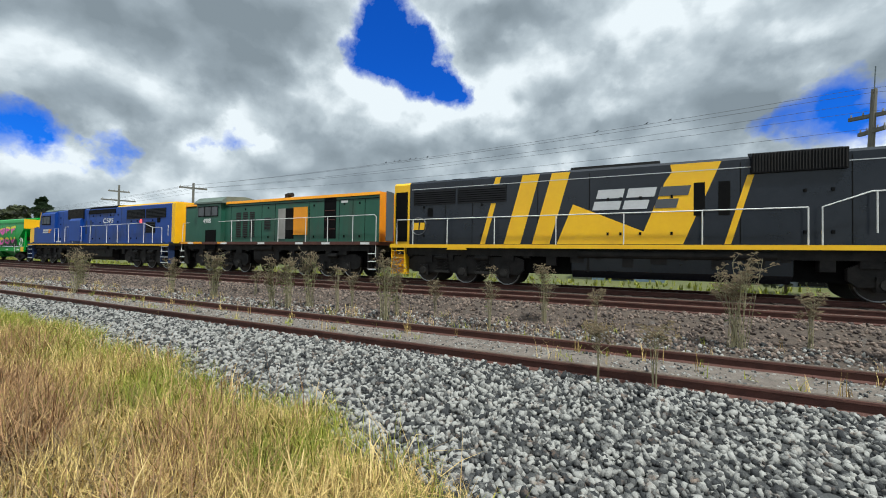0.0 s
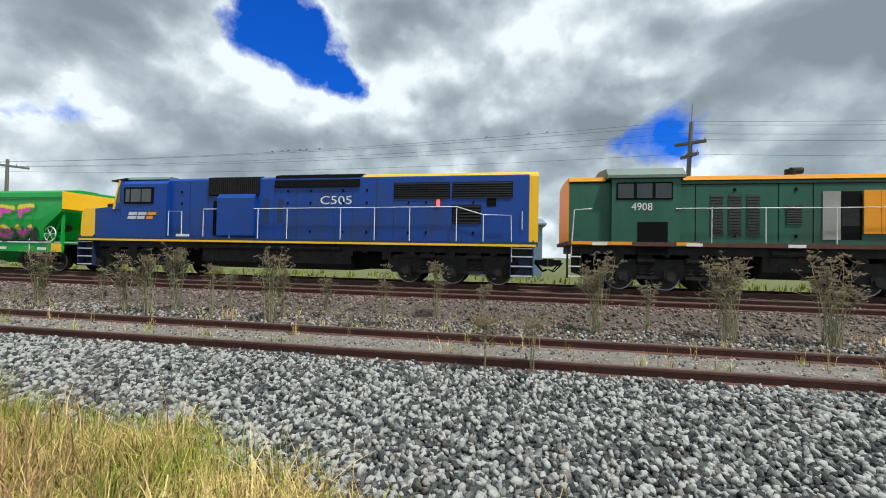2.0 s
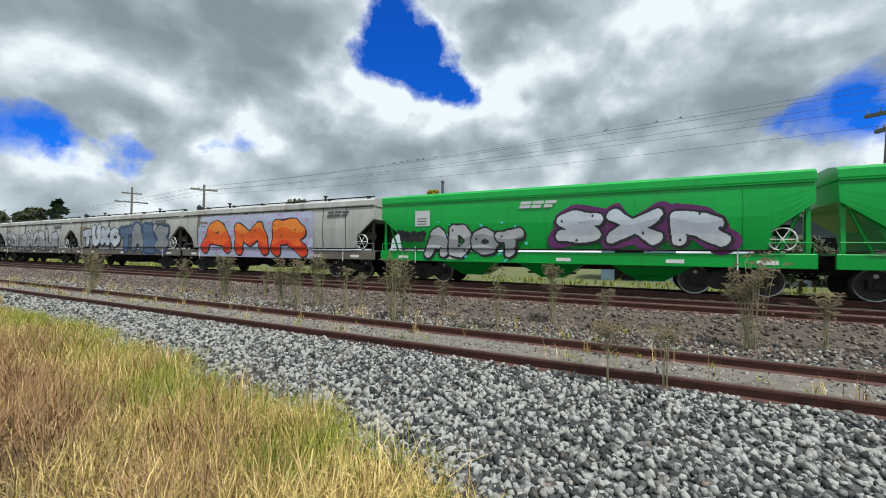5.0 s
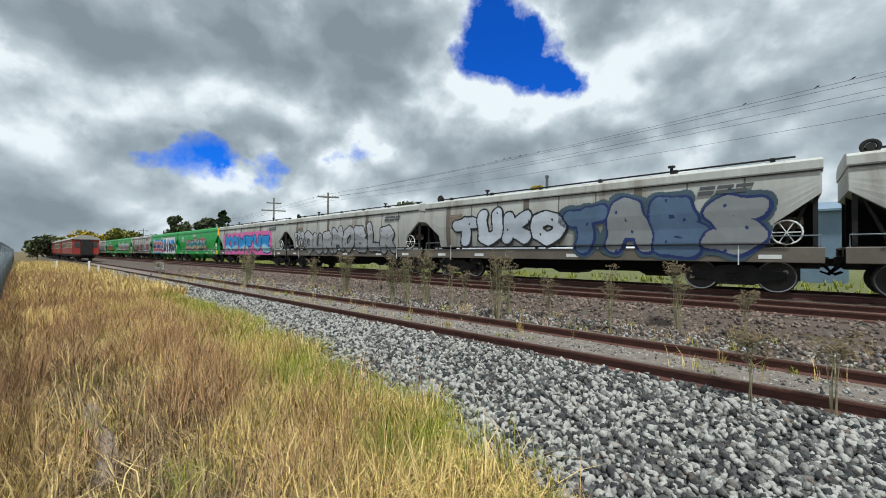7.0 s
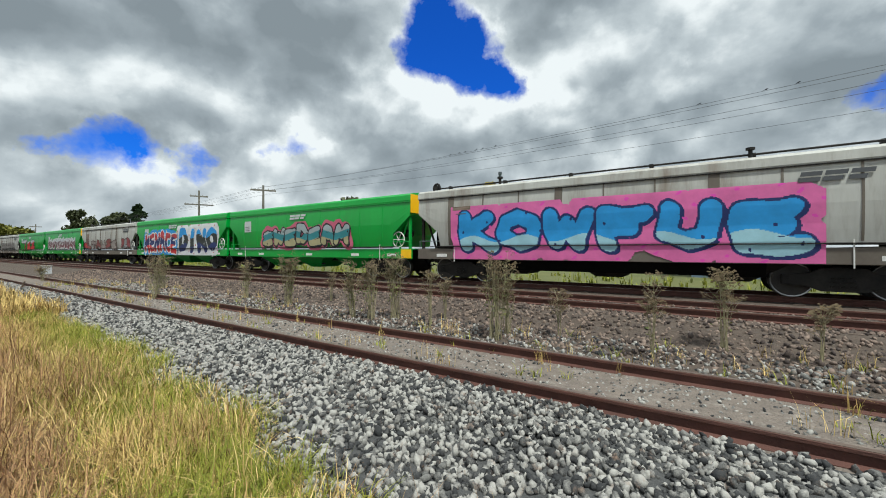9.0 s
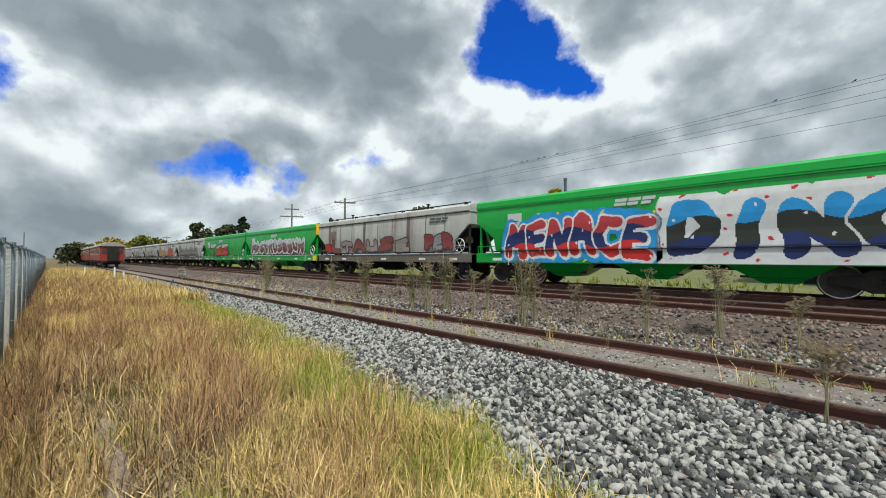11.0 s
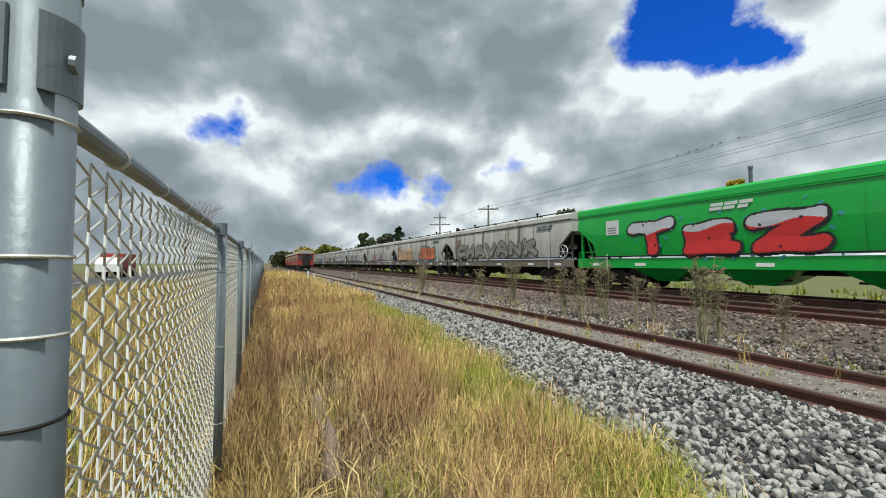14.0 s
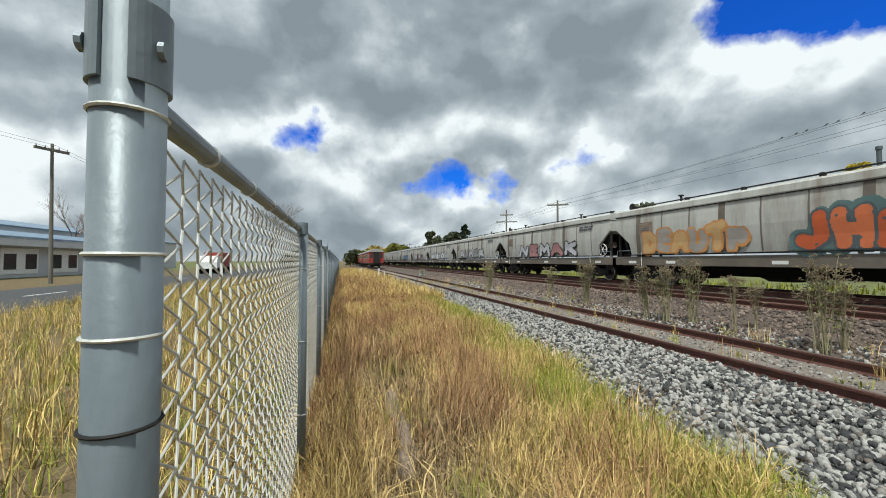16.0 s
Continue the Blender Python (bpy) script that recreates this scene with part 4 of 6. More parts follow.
def loco_blue():
    lo = thing("diesel_locomotive", "blue diesel locomotive with yellow ends and a red marker light", "locomotive", "locomotives")
    c = -35.475

    def X(q):
        return q - c
    L, y = 20.05, -1.24
    loco_frame(lo, L, 1.62, "under", "blue_dark", (X(-39.3), X(-32.6), 0.42, "under"), (X(-42.8), X(-28.6)), 1.75)
    part("edge_stripe", Build().box(X(-45.4), X(-25.5), -1.518, -1.503, 1.46, 1.54), M["yellow"], lo, "yellow line along the frame")
    hood(lo, "long_hood", X(-41.0), X(-25.75), 1.24, 1.62, 4.22, "blue")
    part("roof_edge", Build().prism([(-1.2, 4.12), (-1.14, 4.24), (0, 4.28), (1.14, 4.24), (1.2, 4.12)], "x", X(-32.2), X(-25.45)), M["yellow"], lo, "yellow roof line")
    hood(lo, "end_hood", X(-25.75), X(-25.42), 1.23, 1.62, 4.2, "yellow", label="yellow hood end")
    hood(lo, "cab", X(-43.3), X(-41.0), 1.42, 1.62, 4.2, "blue", 0.25)
    part("windscreen_block", Build().prism([(X(-43.75), 2.85), (X(-43.3), 2.85), (X(-43.3), 4.1), (X(-43.45), 4.12)], "y", -1.4, 1.4), M["blue"], lo)
    part("windscreen_edge", Build().prism([(X(-43.78), 2.85), (X(-43.66), 2.85), (X(-43.38), 4.12), (X(-43.47), 4.12)], "y", -1.412, -1.402), M["yellow"], lo)
    part("windscreen", Build().prism([(X(-43.77), 2.95), (X(-43.74), 2.95), (X(-43.47), 4.0), (X(-43.5), 4.0)], "y", -1.2, 1.2), M["window"], lo)
    part("quarter_window", Build().prism([(X(-43.62), 3.1), (X(-43.38), 3.1), (X(-43.38), 3.85), (X(-43.46), 3.85)], "y", -1.418, -1.4), M["window"], lo)
    part("sun_visor", Build().prism([(X(-44.0), 4.1), (X(-43.2), 4.2), (X(-43.2), 4.25), (X(-44.0), 4.15)], "y", -1.3, 1.3), M["under"], lo)
    part("nose", Build().prism([(X(-45.0), 1.62), (X(-43.3), 1.62), (X(-43.3), 3.0), (X(-43.7), 2.98), (X(-45.0), 2.86)], "y", -1.36, 1.36), M["blue"], lo)
    part("nose_end", Build().prism([(X(-45.5), 1.62), (X(-44.75), 1.62), (X(-44.75), 2.9), (X(-45.3), 2.86), (X(-45.46), 2.7)], "y", -1.37, 1.37), M["yellow"], lo, "yellow nose end")
    part("horn", Build().tube((X(-44.95), -0.6, 3.12), (X(-44.4), -0.6, 3.16), 0.09, 8, 0.05).tube((X(-44.9), -0.45, 3.1), (X(-44.45), -0.45, 3.12), 0.08, 8, 0.05).tube((X(-44.65), -0.6, 2.85), (X(-44.65), -0.6, 3.14), 0.03, 6), M["under"], lo)
    fr = part("cab_window", Build().box(X(-43.15), X(-41.65), -1.45, -1.4, 3.08, 3.8), M["dark"], lo)
    for q0, q1 in ((-43.05, -42.85), (-42.78, -42.28), (-42.22, -41.75)):
        part("pane", Build().box(X(q0), X(q1), -1.46, -1.445, 3.16, 3.72), M["window"], fr)
    part("cab_roof", Build().prism([(-1.25, 4.17), (-1.1, 4.3), (1.1, 4.3), (1.25, 4.17)], "x", X(-43.25), X(-41.1)), M["grey_green"], lo, "pale grey cab roof")
    # thin near-black strip paints the shade of the open doorway
    part("door_gap", Build().box(X(-38.85), X(-38.55), -1.252, -1.238, 1.75, 3.2), M["dark"], lo, "open hood doorway, its shade painted as a near-black panel")
    logo(lo, X(-42.95), X(-41.5), 2.42, 2.72, -1.425, ("silver", "silver", "orange"))
    text_part(lo, "C505", X(-33.3), 3.06, y - 0.004, 0.47, "white", 1.35)
    text_part(lo, "C505", X(-25.39), 3.4, y, 0.22, "dark").matrix_basis = pose(X(-25.39), 0.3, 3.45, 90, 0, 90)
    rad = part("radiator", Build().prism([(y - 0.08, 3.45), (y, 3.42), (y + 0.3, 4.28), (y - 0.08, 4.18)], "x", X(-39.05), X(-36.7)), M["mesh_dark"], lo, "black ribbed radiator screen")
    for i in range(26):
        x = X(-39.0 + i * 0.09)
        part("rib", Build().box(x - 0.014, x + 0.014, y - 0.105, y - 0.08, 3.48, 4.15), M["under"], rad)
    part("blower_bulge", Build().prism([(y - 0.22, 1.75), (y, 1.75), (y, 3.5), (y - 0.1, 3.48), (y - 0.22, 3.3)], "x", X(-38.5), X(-36.8)), M["blue"], lo, "bulging blue blower housing")
    part("exhaust_duct", Build().prism([(-1.3, 3.75), (-1.2, 4.25), (-0.8, 4.36), (0.8, 4.36), (1.2, 4.25), (1.3, 3.75)], "x", X(-36.0), X(-32.3)), M["dark"], lo)
    louvres(lo, "intake_grille", X(-30.9), X(-28.7), 3.26, 3.88, y, n=7)
    louvres(lo, "intake_grille", X(-28.6), X(-26.35), 3.26, 3.88, y, n=7)
    louvres(lo, "vent_panel", X(-28.6), X(-27.5), 2.3, 3.02, y, n=6)
    part("door_window", Build().box(X(-27.3), X(-26.95), y - 0.012, y, 2.95, 3.25), M["dark"], lo)
    for x in (-30.4, -28.7, -27.0):
        roof_fan(lo, X(x), 4.28)
    part("marker_light", Build().box(X(-29.2), X(-29.08), y - 0.05, y, 2.98, 3.2), M["red_light"], lo, "lit red marker light")
    seams(lo, [X(q) for q in (-40.0, -39.1, -36.0, -35.0, -33.4, -32.6, -31.6, -30.9)], y, 1.7, 4.05, "blue_dark")
    for q in (-36.5, -35.85):
        part("vent_door", Build().box(X(q), X(q + 0.25), y - 0.012, y, 2.3, 3.3), M["blue_dark"], lo)
    latches(lo, [(X(q), z) for q in (-40.4, -35.4, -34.4, -33.0, -32.0, -30.3, -29.6, -27.8) for z in (1.95, 3.1, 3.6)], y)
    yr = -1.44
    hand_rail(lo, [(X(-39.15), yr, 1.7), (X(-39.15), yr, 2.84), (X(-28.4), yr, 2.92), (X(-27.4), yr, 2.62), (X(-26.4), yr, 2.6), (X(-26.35), yr, 0.9)], [(X(q), yr, 2.88) for q in (-37.9, -36.6, -35.3, -33.0, -31.6, -30.2, -28.4)] + [(X(-27.4), yr, 2.62)], 1.62, 0.017)
    hand_rail(lo, [(X(-40.85), yr, 1.7), (X(-40.85), yr, 2.75), (X(-40.2), yr, 2.75), (X(-40.2), yr, 1.7)], [], 1.62, 0.017)
    part("cab_sill", Build().box(X(-40.4), X(-39.8), -1.5, -1.44, 1.68, 1.78), M["white"], lo)
    for q in (-45.48, -26.4):
        steps(lo, X(q), X(q + 0.8), -1.47, -1.15, (0.4, 0.75, 1.1, 1.4), "silver", "blue_dark")
        part("step_shield", Build().box(X(q), X(q + 0.8), -1.15, -1.1, 0.35, 1.5), M["blue_dark"], lo)
    part("grab_rail", Build().tube((X(-26.0), y - 0.05, 2.1), (X(-26.0), y - 0.05, 2.75), 0.015, 6), M["white"], lo)
    return lo, c


def emit(name, colour, strength):
    m = bpy.data.materials.new(name)
    m.use_nodes = True
    p = m.node_tree.nodes["Principled BSDF"]
    p.inputs["Base Color"].default_value = (*colour, 1)
    p.inputs["Emission Color"].default_value, p.inputs["Emission Strength"].default_value = (*colour, 1), strength
    return m


M["red_light"] = emit("lit_red_lamp", (1.0, 0.05, 0.05), 3.0)

HL = 14.62  # hopper body length
PITCH = 15.1


def side_y(z):
    """The side of a hopper leans and curves."""
    return float(np.interp(z, [0.9, 1.4, 1.9, 2.4, 2.9, 3.36], [1.40, 1.42, 1.475, 1.50, 1.49, 1.45]))


def end_slope(x):
    """Lower edge of a hopper's side: upright above the platform, then sloping out to the end."""
    return np.interp(x, [HL / 2 - 1.06, HL / 2 - 0.95, HL / 2], [1.42, 1.98, 2.74])


def hopper(main, rib, name_label, curved, yellow_end=False):
    h = thing("grain_hopper", name_label, "grain wagon", "grain hoppers")
    a = HL / 2
    # body shell
    xs = [-a, -a + 0.95, -a + 1.06, -a + 2.4, 0, a - 2.4, a - 1.06, a - 0.95, a]
    b = Build()
    rows = []
    for x in xs:
        zb = end_slope(abs(x))
        zz = [zb + (3.36 - zb) * i / 6 for i in range(7)]
        ring = [(x, -side_y(z), z) for z in zz] + [(x, side_y(z), z) for z in zz[::-1]]
        rows.append(ring)
    n = len(rows[0])
    b.v = [p for r in rows for p in r]
    b.f = [(i * n + j, (i + 1) * n + j, (i + 1) * n + (j + 1) % n, i * n + (j + 1) % n) for i in range(len(rows) - 1) for j in range(n)] + [tuple(range(n)), tuple(range((len(rows) - 1) * n, len(rows) * n))]
    b.m = [0] * len(b.f)
    part("body", b, M[main], h)
    part("top_chord", Build().prism([(-1.47, 3.34), (1.47, 3.34), (1.49, 3.4), (1.47, 3.62), (1.36, 3.7), (0.9, 3.78), (-0.9, 3.78), (-1.36, 3.7), (-1.47, 3.62), (-1.49, 3.4)], "x", -a - 0.03, a + 0.03), M[main], h, "roof and top edge")
    part("roof_seam", Build().box(-a, a, -1.497, -1.48, 3.325, 3.36), M["under" if curved else rib], h)
    wk = part("roof_walkway", Build().box(-a + 0.4, a - 0.6, -0.3, 0.3, 3.86, 3.9), M["under"], h)
    part("hatch", Build().prism([(-0.55, 3.77), (0.55, 3.77), (0.45, 3.88), (-0.45, 3.88)], "x", -a + 0.5, a - 0.5), M[main], h)
    for x in np.linspace(-a + 1, a - 1, 6):
        part("hatch_latch", Build().box(x - 0.06, x + 0.06, -0.62, -0.45, 3.76, 3.97 if curved else 3.84), M["under"], wk)
    if curved:
        part("roof_pipe", Build().line([(-a + 0.3, -0.75, 3.88), (a - 0.5, -0.75, 3.9)], 0.03, 6), M["under"], h)
        for x in (-a + 3.4, a - 3.6):
            part("roof_vent", Build().tube((x, -0.75, 3.8), (x, -0.75, 4.05), 0.05, 8).tube((x, -0.75, 4.03), (x, -0.75, 4.09), 0.11, 10), M["under"], h)
        part("winding_drum", Build().ring((-a + 0.45, -0.8, 3.92), 0.16, 0.05, n=14, k=6).tube((-a + 0.45, -0.85, 3.92), (-a + 0.45, -0.6, 3.92), 0.1, 10), M["under"], h)
    # side ribs
    for i in range(9):
        x = -a + 1.6 + i * (HL - 3.2) / 8
        r = Build()
        w = 0.13 if (curved and i % 3 == 0) else 0.024
        zz = [1.45, 1.9, 2.4, 2.9, 3.33]
        for z0, z1 in zip(zz, zz[1:]):
            y0, y1 = -side_y(z0), -side_y(z1)
            d = 0.012
            r.add([(x - w, y0 - d, z0), (x + w, y0 - d, z0), (x + w, y1 - d, z1), (x - w, y1 - d, z1), (x - w, y0 + 0.03, z0), (x + w, y0 + 0.03, z0), (x + w, y1 + 0.03, z1), (x - w, y1 + 0.03, z1)], [(0, 1, 2, 3), (0, 3, 7, 4), (1, 5, 6, 2), (0, 4, 5, 1), (3, 2, 6, 7)])
        part("rib", r, M[rib], h)
    # end sheets, posts, sill, brake gear
    for d in (-1, 1):
        e = d * a
        # on grey wagons the end sheet is coloured black for the recess's shade
        part("end_cap", Build().prism([(e - d * 1.04, 1.45), (e - d * 0.98, 1.45), (e - d * 0.88, 1.98), (e - d * 0.03, 2.73), (e - d * 0.15, 2.73), (e - d * 0.94, 2.04)], "y", -1.36, 1.36), M[main if not curved else "under"], h)
        if yellow_end and d > 0:
            part("sill_end", Build().box(e - 0.5, e + 0.06, -1.475, -1.462, 0.9, 1.28), M["yellow"], h, "yellow sill end")
            part("end_block", Build().box(e + 0.032, e + 0.05, -1.48, 1.48, 2.86, 3.66), M["yellow"], h, "yellow painted end")
        if curved:
            # added near-black sheet: puts the recess's shade into colour, blocks the view through
            part("end_bulkhead", Build().box(min(e - d * 1.0, e - d * 0.04), max(e - d * 1.0, e - d * 0.04), -0.2, -0.14, 1.3, 2.72), M["dark"], h, "added near-black sheet that paints the shade in the end recess")
        for y in (-1.3, 1.3):
            part("end_post", Build().box(e - d * 0.12 - 0.05, e - d * 0.12 + 0.05, y - 0.05, y + 0.05, 1.0, 2.9), M["under" if curved else main], h)
        part("end_strut", Build().tube((e - d * 0.75, -1.25, 1.3), (e - d * 0.2, -1.25, 2.75), 0.045, 6), M["under" if curved else main], h)
        part("end_shelf", Build().box(min(e - d * 1.4, e), max(e - d * 1.4, e), -1.35, 1.35, 1.26, 1.32), M["rib_grey" if curved else main], h)
        part("end_platform_rail", Build().line([(e - d * 0.02, -1.42, 1.3), (e - d * 0.02, -1.42, 1.62), (e - d * 1.2, -1.42, 1.62)], 0.018, 6), M["galv" if curved else main], h)
        coupler(h, e, d)
    bx = a - 0.7
    wh = part("brake_wheel", Build().ring((bx, -1.4, 1.72), 0.33, 0.022, n=20, k=6), M["white"], h, "pale spoked handbrake wheel")
    for k in range(6):
        q = math.pi * k / 3
        part("spoke", Build().tube((bx, -1.4, 1.72), (bx + 0.32 * math.cos(q), -1.4, 1.72 + 0.32 * math.sin(q)), 0.014, 5), M["white"], wh)
    part("brake_cylinder", Build().tube((a - 0.95, -0.9, 2.0), (a - 0.35, -0.9, 2.0), 0.17, 12), M["pale_timber" if curved else "under"], h)
    part("side_sill", Build().box(-a - 0.05, a + 0.05, -1.46, -1.36, 0.88, 1.30, c=0.015), M["hopper_green" if not curved else "rib_grey"], h)
    part("side_sill", Build().box(-a - 0.05, a + 0.05, 1.36, 1.46, 0.88, 1.30, c=0.015), M["hopper_green" if not curved else "rib_grey"], h)
    part("sill_line", Build().box(-a + 1.0, a - 1.0, -1.475, -1.40, 1.36, 1.42), M["under"], h)
    part("side_pipe", Build().tube((-a + 0.6, -1.5, 1.40), (a - 0.6, -1.5, 1.40), 0.016, 6), M["under"], h)
    part("centre_sill", Build().box(-a, a, -0.3, 0.3, 0.7, 1.3), M["under"], h)
    for x in (-a + 0.9, -a + 3.2, 0.3, a - 3.6, a - 1.3):
        part("sill_label", Build().box(x, x + 0.5, -1.467, -1.461, 0.98, 1.1), M["white"], h)
    for s in (-1, 1):
        part("ladder", Build().box(s * (a - 1.75) - 0.014, s * (a - 1.75) + 0.014, -1.48, -1.462, 0.8, 1.5), M["white"], h)
    if curved:
        # added near-black block that paints the shade under the wagon, round the chutes
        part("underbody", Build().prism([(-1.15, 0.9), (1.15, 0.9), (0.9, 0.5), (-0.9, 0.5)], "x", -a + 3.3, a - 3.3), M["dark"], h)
    for x in (-3.3, 0.0, 3.3):
        ch = part("discharge_chute", Build().add([(x - 1.25, -1.1, 0.9), (x + 1.25, -1.1, 0.9), (x + 1.25, 1.1, 0.9), (x - 1.25, 1.1, 0.9), (x - 0.4, -0.6, 0.35), (x + 0.4, -0.6, 0.35), (x + 0.4, 0.6, 0.35), (x - 0.4, 0.6, 0.35)], [(0, 1, 5, 4), (1, 2, 6, 5), (2, 3, 7, 6), (3, 0, 4, 7), (4, 5, 6, 7), (3, 2, 1, 0)]), M["hopper_green" if not curved else "under"], h)
        part("gate_rack", Build().box(x - 0.9, x + 0.9, -0.75, -0.68, 0.5, 0.57), M["under"], ch)
    freight_bogie(h, -a + 1.85)
    freight_bogie(h, a - 1.85)
    # data panel
    pn = part("data_panel", Build().box(-a + 1.75, -a + 2.45, -1.512, -1.502, 2.35, 3.0) if not curved else Build().box(-a + 1.7, -a + 2.5, -1.512, -1.502, 2.35, 2.95), M["silver" if not curved else "pale_timber"], h)
    for i in range(3):
        part("text_bar", Build().box(-a + 1.85, -a + 2.3, -1.516, -1.513, 2.42 + i * 0.11, 2.46 + i * 0.11), M["grey_decal"], pn)
    x0 = -1.05 if not curved else a - 2.75
    logo(h, x0, x0 + 1.35, 2.92, 3.17, -1.51, ("silver",) * 3 if not curved else ("grey_decal",) * 3)
    return h


# ---------------------------------------------------------------- spray paint on the wagons
STROKES = {
    "A": "0,0 3,9 5,10 7,9 10,0|2,4 8,4", "D": "1,0 1,10 6,10 10,6 10,4 6,0 1,0", "O": "5,0 1,2 0,5 1,8 5,10 9,8 10,5 9,2 5,0", "T": "0,9 10,10|5,10 5,0",
    "E": "9,10 1,9 1,5 8,5|1,5 1,0 10,0", "Z": "0,9 10,10 1,0 10,1", "S": "10,9 4,10 1,8 3,5 8,4 9,2 5,0 0,1", "R": "1,0 1,10 7,10 9,8 7,5 1,5|5,5 10,0",
    "U": "1,10 1,2 5,0 9,2 9,10", "M": "0,0 1,10 5,4 9,10 10,0", "B": "1,0 1,10 7,10 8,7 6,5 1,5|6,5 10,3 8,0 1,0", "L": "2,10 1,0 9,0", "C": "10,9 4,10 0,6 1,2 5,0 10,1",
    "G": "10,9 4,10 0,6 1,2 5,0 9,1 9,5 6,5", "F": "1,0 1,10 10,10|1,5 7,6", "8": "5,5 1,8 5,10 9,8 5,5 1,2 5,0 9,2 5,5", "I": "5,0 5,10", "J": "8,10 8,2 5,0 1,2", "H": "1,0 1,10|9,10 9,0|1,5 9,5",
    "N": "0,0 1,10 9,0 10,10", "K": "1,0 1,10|9,10 2,5 10,0", "P": "1,0 1,10 8,10 9,7 7,5 1,5", "X": "0,0 10,10|0,10 10,0", "W": "0,10 2,0 5,7 8,0 10,10", "V": "0,10 5,0 10,10",
}


def paint(parent, words, x0, x1, z0, z1, fills, outline, halo=None, drips=None, fat=0.17, seed=1, cell=0.032, bubble=0.12, under=None, out_w=0.05):
    """Spray-painted lettering as a thin coat that follows the wagon's side: fat strokes, an outline and a cloud of colour behind."""
    rng = np.random.default_rng(seed)
    mats = list(fills) + [outline] + ([halo] if halo else []) + ([drips] if drips else [])
    nf = len(fills)
    nx, nz = int((x1 - x0 + 0.6) / cell), int((z1 - z0 + 0.5) / cell)
    gx, gz = np.meshgrid(x0 - 0.3 + (np.arange(nx) + 0.5) * cell, z0 - 0.25 + (np.arange(nz) + 0.5) * cell, indexing="ij")
    wob = 0.05 * np.sin(gx * 5.1 + seed) * np.cos(gz * 6.3 + seed * 2)
    best, top, who = np.full(gx.shape, 9.0), np.full(gx.shape, 9.0), np.zeros(gx.shape, int)
    wx = 0.035 * np.sin(gz * 5.3 + seed * 1.7)
    wz = 0.035 * np.sin(gx * 3.9 + seed)
    n = len(words)
    w = (x1 - x0) / n
    H = z1 - z0
    for i, ch in enumerate(words):
        if ch not in STROKES:
            continue
        lean, up, hh = rng.uniform(-0.12, 0.12), rng.uniform(-0.05, 0.08) * H, H * rng.uniform(0.86, 1.05)
        d = np.full(gx.shape, 9.0)
        for line in STROKES[ch].split("|"):
            pts = [tuple(float(q) / 10 for q in p.split(",")) for p in line.split()]
            pts = [(x0 + i * w + w * 0.14 + px * w * 0.72 + lean * (pz - 0.5) * H, z0 + up + fat + pz * (hh - 2 * fat)) for px, pz in pts]
            for (ax, az), (bx, bz) in zip(pts, pts[1:]):
                vx, vz = bx - ax, bz - az
                q = np.clip(((gx + wx - ax) * vx + (gz + wz - az) * vz) / (vx * vx + vz * vz + 1e-9), 0, 1)
                d = np.minimum(d, np.hypot(gx + wx - ax - q * vx, gz + wz - az - q * vz))
        d = d + wob * 0.5
        on = d < fat + out_w
        who, top = np.where(on, i, who), np.where(on, d, np.minimum(top, d))
        best = np.minimum(best, d)
    cls = np.full(gx.shape, -1)
    if halo:
        cls[best + 0.12 * np.sin(gx * 2.3 + seed) * np.sin(gz * 3.1) < fat + bubble + 0.16] = nf + 1
    k = max(1, int(0.07 / cell))
    cls[np.roll(best, (k, -k), (0, 1)) < fat + out_w * 0.6] = nf
    cls[best < fat + out_w] = nf
    inner = top < fat - 0.012
    pick = who % nf if nf < 3 else ((gz - z0) / H * nf + 0.25 * np.sin(gx * 3)).astype(int).clip(0, nf - 1)
    cls[inner] = pick[inner]
    cls[inner & (np.sin(gx * 6.1 + seed) * np.sin(gz * 4.7 + seed * 3 + np.sin(gx * 2)) > 0.97)] = nf
    if drips:
        sp = (np.sin(gx * 7.1 + seed + 2 * np.sin(gz * 3)) * np.sin(gz * 8.3 + seed + 2 * np.sin(gx * 2.1)) > 0.9) & (best > fat + out_w) & (best < fat + 0.45)
        cls[sp] = len(mats) - 1
    cls[(gz > 3.3) | (gz < 0.9) | (gx < -HL / 2 + 0.3) | (gx > HL / 2 - 0.3)] = -1
    cls[(gz < end_slope(np.abs(gx)) + 0.04) & (np.abs(gx) > HL / 2 - 1.06)] = -1
    ii, jj = np.nonzero(cls >= 0)
    if not len(ii):
        return
    ys = np.interp(np.arange(nz + 1) * cell + z0 - 0.25, [0.85, 1.30, 1.34, 1.44, 1.9, 2.4, 2.9, 3.36], [1.474, 1.474, 1.474, 1.51, 1.495, 1.52, 1.51, 1.47])
    idx = {}
    vs, fs = [], []
    for i, j in zip(ii, jj):
        q = []
        for di, dj in ((0, 0), (1, 0), (1, 1), (0, 1)):
            key = (i + di, j + dj)
            if key not in idx:
                idx[key] = len(vs)
                vs.append((x0 - 0.3 + key[0] * cell, -ys[key[1]], z0 - 0.25 + key[1] * cell))
            q.append(idx[key])
        fs.append(q)
    me = raw_mesh("spray_paint", np.array(vs), np.array(fs), [spray(c) for c in mats], cls[ii, jj])
    part("spray_paint", me, None, parent, "spray-painted graffiti lettering")


SPRAY = {}


def spray(c):
    if c not in SPRAY:
        SPRAY[c] = mat("spray_paint", c, tuple(q * 0.72 for q in c), 0.5, scale=1.6, fine=0.15)
    return SPRAY[c]


